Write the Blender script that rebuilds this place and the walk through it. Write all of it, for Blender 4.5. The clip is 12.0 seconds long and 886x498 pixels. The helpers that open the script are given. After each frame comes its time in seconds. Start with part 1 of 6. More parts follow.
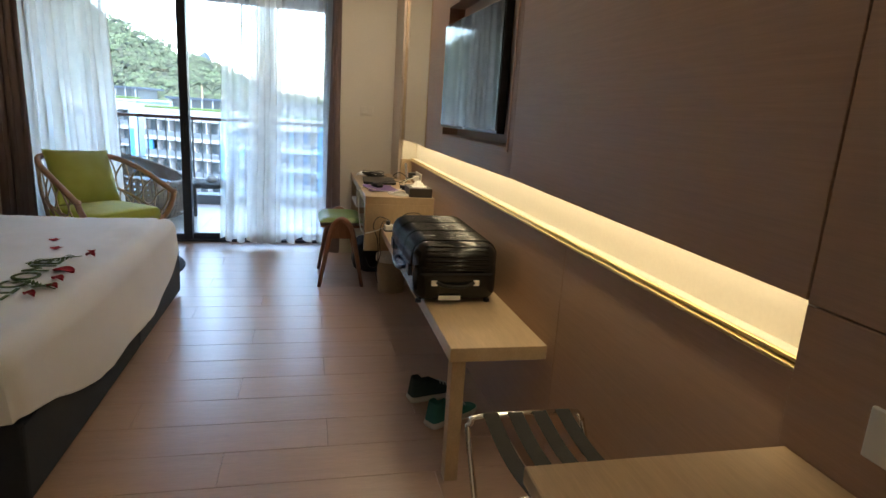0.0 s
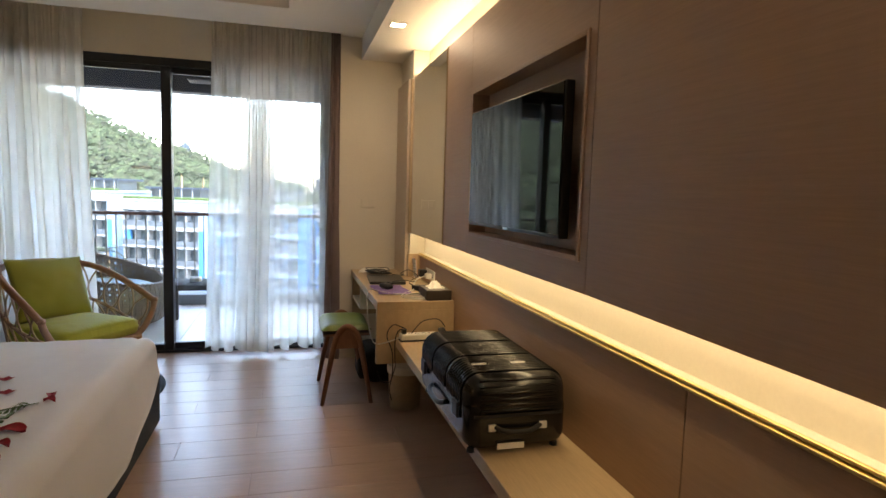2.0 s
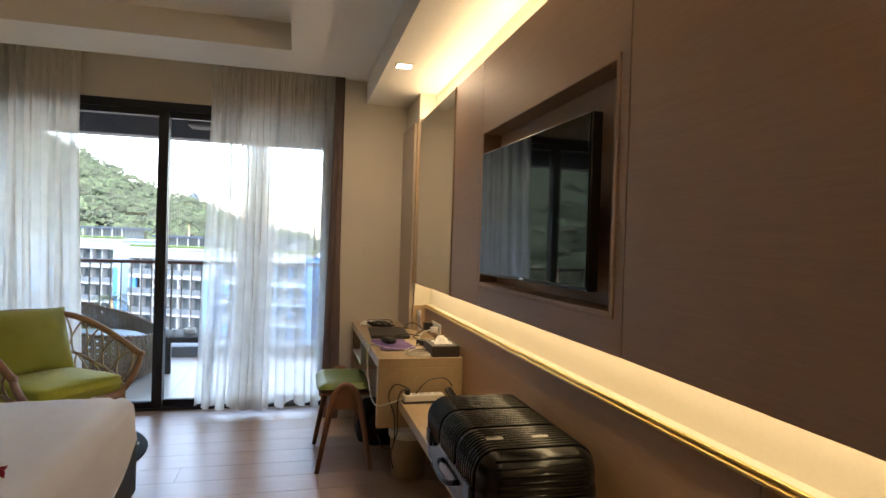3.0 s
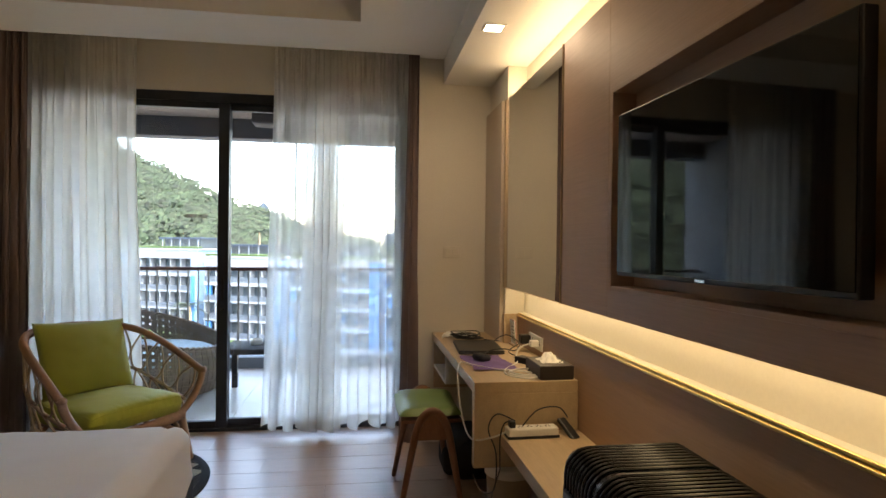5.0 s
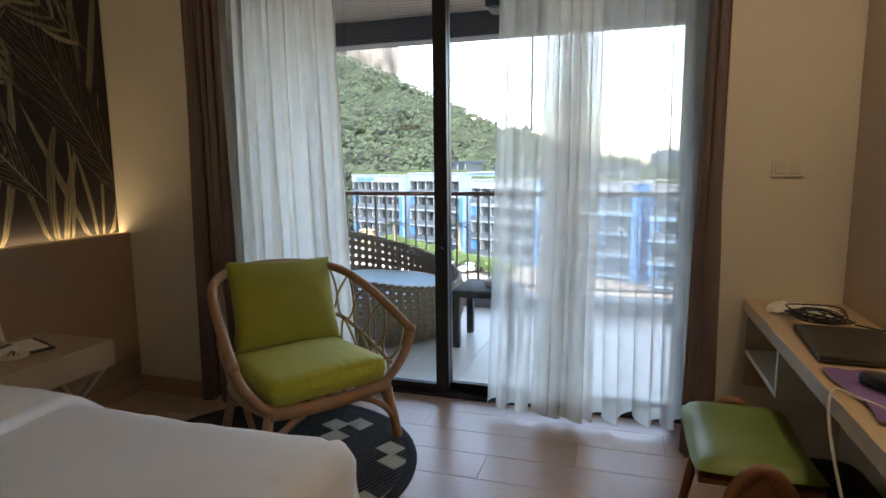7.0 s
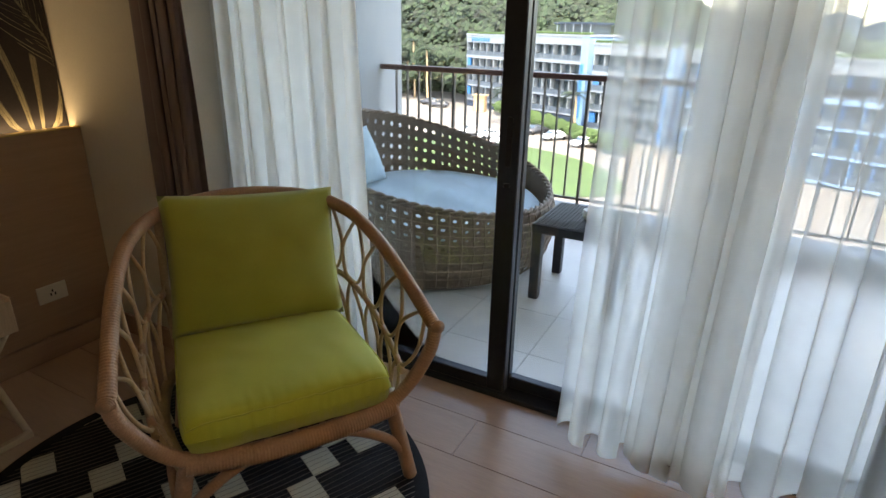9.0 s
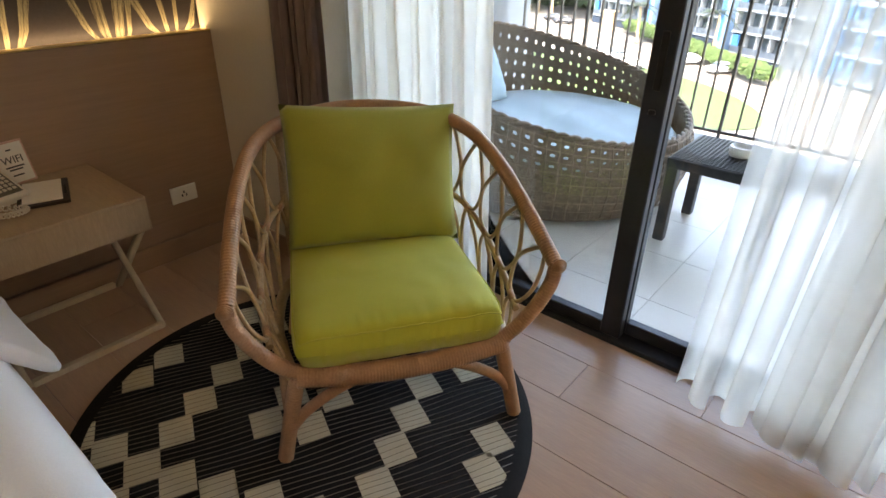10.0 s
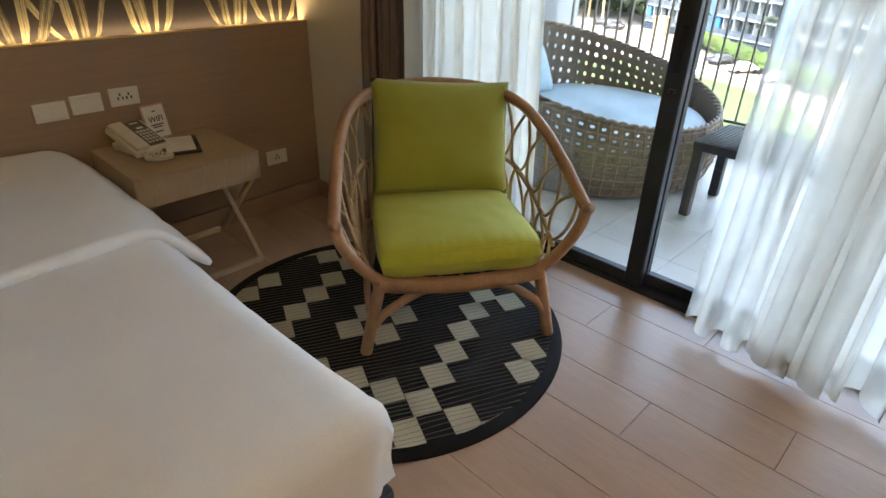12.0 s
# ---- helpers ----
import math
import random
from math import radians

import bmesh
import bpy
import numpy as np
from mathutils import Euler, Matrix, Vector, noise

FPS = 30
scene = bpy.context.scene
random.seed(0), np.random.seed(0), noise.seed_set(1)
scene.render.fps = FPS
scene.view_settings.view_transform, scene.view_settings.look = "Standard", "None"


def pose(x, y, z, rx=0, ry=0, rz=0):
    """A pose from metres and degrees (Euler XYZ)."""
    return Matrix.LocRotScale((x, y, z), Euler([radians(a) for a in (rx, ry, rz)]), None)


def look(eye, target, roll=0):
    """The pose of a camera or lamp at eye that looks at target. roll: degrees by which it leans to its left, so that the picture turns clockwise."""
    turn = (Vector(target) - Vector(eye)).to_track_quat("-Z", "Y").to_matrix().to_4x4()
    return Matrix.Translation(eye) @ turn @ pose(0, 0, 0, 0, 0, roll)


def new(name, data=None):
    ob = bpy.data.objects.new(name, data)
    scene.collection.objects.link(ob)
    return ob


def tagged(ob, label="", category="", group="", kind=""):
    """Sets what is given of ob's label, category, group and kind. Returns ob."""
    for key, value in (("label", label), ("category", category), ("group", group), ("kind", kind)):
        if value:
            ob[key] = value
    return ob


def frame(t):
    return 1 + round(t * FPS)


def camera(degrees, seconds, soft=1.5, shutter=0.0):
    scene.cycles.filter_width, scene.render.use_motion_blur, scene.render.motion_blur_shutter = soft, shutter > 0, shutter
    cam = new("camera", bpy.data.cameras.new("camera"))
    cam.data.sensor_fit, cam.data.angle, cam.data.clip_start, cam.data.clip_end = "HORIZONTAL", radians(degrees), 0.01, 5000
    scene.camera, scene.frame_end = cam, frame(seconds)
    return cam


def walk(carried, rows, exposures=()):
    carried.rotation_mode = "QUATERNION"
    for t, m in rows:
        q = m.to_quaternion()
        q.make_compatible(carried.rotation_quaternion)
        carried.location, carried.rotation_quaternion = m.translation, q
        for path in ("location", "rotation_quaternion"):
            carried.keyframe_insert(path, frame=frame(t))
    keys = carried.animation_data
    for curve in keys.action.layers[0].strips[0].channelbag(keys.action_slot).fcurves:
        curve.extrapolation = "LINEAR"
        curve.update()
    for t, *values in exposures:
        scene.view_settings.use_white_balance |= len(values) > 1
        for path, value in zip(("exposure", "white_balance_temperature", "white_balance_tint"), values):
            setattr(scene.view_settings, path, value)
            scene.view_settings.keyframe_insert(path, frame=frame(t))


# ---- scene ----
cam = camera(75.0, 12.0)
PATH = [
    (0, (0.244, 2.198, 1.311), (0.696, 4.092, 0.858), 3.7),
    (0.5, (0.315, 2.437, 1.331), (0.773, 4.37, 1.095), 2.8),
    (1, (0.29, 2.58, 1.31), (0.772, 4.511, 1.12), 2.2),
    (1.5, (0.171, 2.659, 1.32), (0.667, 4.574, 1.027), 2.0),
    (2, (0.111, 2.722, 1.38), (0.625, 4.646, 1.195), 1.7),
    (2.5, (0.14, 2.83, 1.366), (0.652, 4.762, 1.298), 1.5),
    (2.7, (0.162, 2.881, 1.371), (0.671, 4.815, 1.328), 1.7),
    (4.3, (0.136, 3.345, 1.362), (0.557, 5.3, 1.388), 1.2),
    (4.5, (0.077, 3.374, 1.385), (0.495, 5.33, 1.388), 0.9),
    (5, (0.112, 3.581, 1.331), (0.396, 5.561, 1.325), 0.7),
    (5.5, (0.129, 3.828, 1.335), (0.072, 5.827, 1.286), 0.1),
    (6, (0.156, 4.19, 1.312), (-0.302, 6.133, 1.196), -0.3),
    (6.5, (0.083, 4.52, 1.325), (-0.448, 6.44, 1.148), 0.3),
    (6.7, (0.1, 4.63, 1.305), (-0.448, 6.542, 1.093), -0.2),
    (8.3, (0.065, 5.707, 1.374), (-0.666, 7.477, 0.795), 0.4),
    (8.5, (-0.004, 5.756, 1.379), (-0.718, 7.521, 0.767), 1.0),
    (9, (-0.13, 6.057, 1.376), (-1.008, 7.704, 0.658), 1.1),
    (9.5, (-0.209, 6.139, 1.346), (-1.216, 7.633, 0.478), 1.1),
    (10, (-0.238, 6.139, 1.339), (-1.348, 7.493, 0.373), 1.1),
    (10.5, (-0.229, 6.182, 1.342), (-1.37, 7.479, 0.334), 1.1),
    (11, (-0.237, 6.154, 1.348), (-1.377, 7.439, 0.323), 1.5),
    (11.5, (-0.132, 6.028, 1.365), (-1.29, 7.305, 0.351), 1.7),
    (12, (0.04, 5.737, 1.363), (-1.172, 7.004, 0.402), 1.5),
]
EXPOSURES = [(0, 4.36, 6400, 12), (0.5, 4.23, 6550, 13), (1.5, 4.3, 7200, 16), (2.5, 4.25, 7400, 18), (4.5, 4.05, 7400, 17), (5.5, 3.95, 7450, 17), (6.5, 3.7, 7450, 16), (8.5, 3.7, 7900, 14),
             (9.0, 3.7, 8050, 15), (9.5, 4.05, 8250, 17), (10.0, 4.45, 8400, 18), (10.5, 4.65, 8400, 18), (11.0, 4.7, 8400, 17), (11.5, 4.68, 8150, 15), (12, 4.4, 8000, 13)]
walk(cam, [(t, look(eye, target, roll)) for t, eye, target, roll in PATH], EXPOSURES)

# ---- world and sun: hazy bright tropical day, the sun high behind this building ----
world = bpy.data.worlds.new("sky")
scene.world = world
world.use_nodes = True
wn = world.node_tree.nodes
sky = wn.new("ShaderNodeTexSky")
sky.sky_type, sky.sun_disc = "NISHITA", False
sky.sun_elevation, sky.sun_rotation = radians(62), radians(150)
sky.air_density, sky.dust_density = 1.0, 2.6
world.node_tree.links.new(sky.outputs["Color"], wn["Background"].inputs["Color"])
wn["Background"].inputs["Strength"].default_value = 0.15
sun = new("sun", bpy.data.lights.new("sun", "SUN"))
sun.data.energy, sun.data.angle, sun.data.color = 0.5, radians(12), (1.0, 0.96, 0.90)
sun.matrix_world = look((0, 0, 0), (-0.235, 0.407, -0.883))


def area(name, x, y, z, sx, sy, power, colour, rx=0, ry=0):
    lamp = new(name, bpy.data.lights.new(name, "AREA"))
    lamp.data.shape, lamp.data.size, lamp.data.size_y = "RECTANGLE", sx, sy
    lamp.data.energy, lamp.data.color = power, colour
    lamp.matrix_world = pose(x, y, z, rx, ry, 0)
    return lamp


WARM = (1.0, 0.79, 0.48)
# light strips: under the upper panels, above them, above the headboard; downlight in the soffit; the hall light
area("niche_strip_lamp", 1.034, 4.95, 1.108, 0.02, 4.05, 0.34, (1.0, 0.83, 0.48), 0, 0)
area("cove_strip_lamp", 1.055, 4.2, 2.255, 0.03, 5.6, 0.9, WARM, 180, 0)
area("headboard_strip_lamp", -2.69, 5.0, 0.962, 0.02, 4.9, 0.22, WARM, 180, 0)
area("downlight_lamp", 0.77, 6.434, 2.434, 0.08, 0.08, 0.3, (1.0, 0.8, 0.55), 0, 0)
# unseen soffit spot without a fitting, added to warm the dresser top
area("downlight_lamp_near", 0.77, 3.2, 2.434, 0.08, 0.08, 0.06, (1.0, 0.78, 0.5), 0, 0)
area("hall_lamp", 0.4, 0.4, 2.58, 0.12, 0.12, 0.08, (1.0, 0.75, 0.5), 0, 0)


# ---- materials ----
def mat(name, colour, rough=0.5, metal=0.0, vary=0.12, scale=6.0, fine=60.0, bump=0.05, stretch=(1, 1, 1), spec=0.5, island=0.0, rnd=0.0, sheen=0.0, coords="Object"):
    """A surface with two scales of tone and a fine relief."""
    m = bpy.data.materials.new(name)
    m.use_nodes = True
    n, l = m.node_tree.nodes, m.node_tree.links
    b = n["Principled BSDF"]
    b.inputs["Roughness"].default_value, b.inputs["Metallic"].default_value = rough, metal
    b.inputs["Specular IOR Level"].default_value = spec
    if sheen:
        b.inputs["Sheen Weight"].default_value = sheen
    tc, mp = n.new("ShaderNodeTexCoord"), n.new("ShaderNodeMapping")
    mp.inputs["Scale"].default_value = stretch
    l.new(tc.outputs[coords], mp.inputs["Vector"])
    big, small = n.new("ShaderNodeTexNoise"), n.new("ShaderNodeTexNoise")
    big.inputs["Scale"].default_value, big.inputs["Detail"].default_value = scale, 4
    small.inputs["Scale"].default_value, small.inputs["Detail"].default_value = fine, 3
    l.new(mp.outputs[0], big.inputs["Vector"]), l.new(mp.outputs[0], small.inputs["Vector"])
    add = n.new("ShaderNodeMath")
    add.operation = "ADD"
    l.new(big.outputs["Fac"], add.inputs[0]), l.new(small.outputs["Fac"], add.inputs[1])
    last = add
    if rnd:
        info, mul = n.new("ShaderNodeObjectInfo"), n.new("ShaderNodeMath")
        mul.operation = "MULTIPLY_ADD"
        mul.inputs[1].default_value = rnd
        l.new(info.outputs["Random"], mul.inputs[0]), l.new(add.outputs[0], mul.inputs[2])
        last = mul
    if island:
        geo, mul = n.new("ShaderNodeNewGeometry"), n.new("ShaderNodeMath")
        mul.operation = "MULTIPLY_ADD"
        mul.inputs[1].default_value = island
        l.new(geo.outputs["Random Per Island"], mul.inputs[0]), l.new(last.outputs[0], mul.inputs[2])
        last = mul
    ramp = n.new("ShaderNodeMapRange")
    mid = 1.0 + (rnd + island) / 2
    ramp.inputs["From Min"].default_value, ramp.inputs["From Max"].default_value = mid - 0.5, mid + 0.5
    ramp.inputs["To Min"].default_value, ramp.inputs["To Max"].default_value = 1 - vary, 1 + vary
    l.new(last.outputs[0], ramp.inputs["Value"])
    mix = n.new("ShaderNodeMix")
    mix.data_type, mix.blend_type = "RGBA", "MULTIPLY"
    mix.inputs["Factor"].default_value = 1.0
    mix.inputs["A"].default_value = (*colour, 1)
    l.new(ramp.outputs[0], mix.inputs["B"])
    l.new(mix.outputs["Result"], b.inputs["Base Color"])
    if bump:
        bp = n.new("ShaderNodeBump")
        bp.inputs["Strength"].default_value, bp.inputs["Distance"].default_value = min(1.0, bump * 4), 0.002
        l.new(small.outputs["Fac"], bp.inputs["Height"]), l.new(bp.outputs[0], b.inputs["Normal"])
    return m


def glow(name, colour, strength):
    m = bpy.data.materials.new(name)
    m.use_nodes = True
    b = m.node_tree.nodes["Principled BSDF"]
    b.inputs["Base Color"].default_value = (*colour, 1)
    b.inputs["Emission Color"].default_value, b.inputs["Emission Strength"].default_value = (*colour, 1), strength
    return m


def sheer(name, colour, through_part, tl=0.6):
    """Thin cloth: part open weave, part cloth that light passes through."""
    m = bpy.data.materials.new(name)
    m.use_nodes = True
    n, l = m.node_tree.nodes, m.node_tree.links
    n.remove(n["Principled BSDF"])
    out = n["Material Output"]
    tr, df, tp = n.new("ShaderNodeBsdfTranslucent"), n.new("ShaderNodeBsdfDiffuse"), n.new("ShaderNodeBsdfTransparent")
    tr.inputs["Color"].default_value = df.inputs["Color"].default_value = (*colour, 1)
    tc, nz, mr = n.new("ShaderNodeTexCoord"), n.new("ShaderNodeTexNoise"), n.new("ShaderNodeMapRange")
    nz.inputs["Scale"].default_value = 9.0
    mr.inputs["To Min"].default_value, mr.inputs["To Max"].default_value = through_part - 0.08, through_part + 0.08
    l.new(tc.outputs["Object"], nz.inputs["Vector"]), l.new(nz.outputs["Fac"], mr.inputs["Value"])
    a, c = n.new("ShaderNodeMixShader"), n.new("ShaderNodeMixShader")
    a.inputs[0].default_value = tl
    l.new(df.outputs[0], a.inputs[1]), l.new(tr.outputs[0], a.inputs[2])
    l.new(mr.outputs[0], c.inputs[0]), l.new(a.outputs[0], c.inputs[1]), l.new(tp.outputs[0], c.inputs[2])
    l.new(c.outputs[0], out.inputs["Surface"])
    return m


def glass(name, tint=(0.93, 0.96, 0.95)):
    m = bpy.data.materials.new(name)
    m.use_nodes = True
    n, l = m.node_tree.nodes, m.node_tree.links
    n.remove(n["Principled BSDF"])
    tp, gl, fr, mx = n.new("ShaderNodeBsdfTransparent"), n.new("ShaderNodeBsdfGlossy"), n.new("ShaderNodeFresnel"), n.new("ShaderNodeMixShader")
    tp.inputs["Color"].default_value = (*tint, 1)
    gl.inputs["Roughness"].default_value = 0.0
    fr.inputs["IOR"].default_value = 1.5
    l.new(fr.outputs[0], mx.inputs[0]), l.new(tp.outputs[0], mx.inputs[1]), l.new(gl.outputs[0], mx.inputs[2])
    l.new(mx.outputs[0], n["Material Output"].inputs["Surface"])
    return m


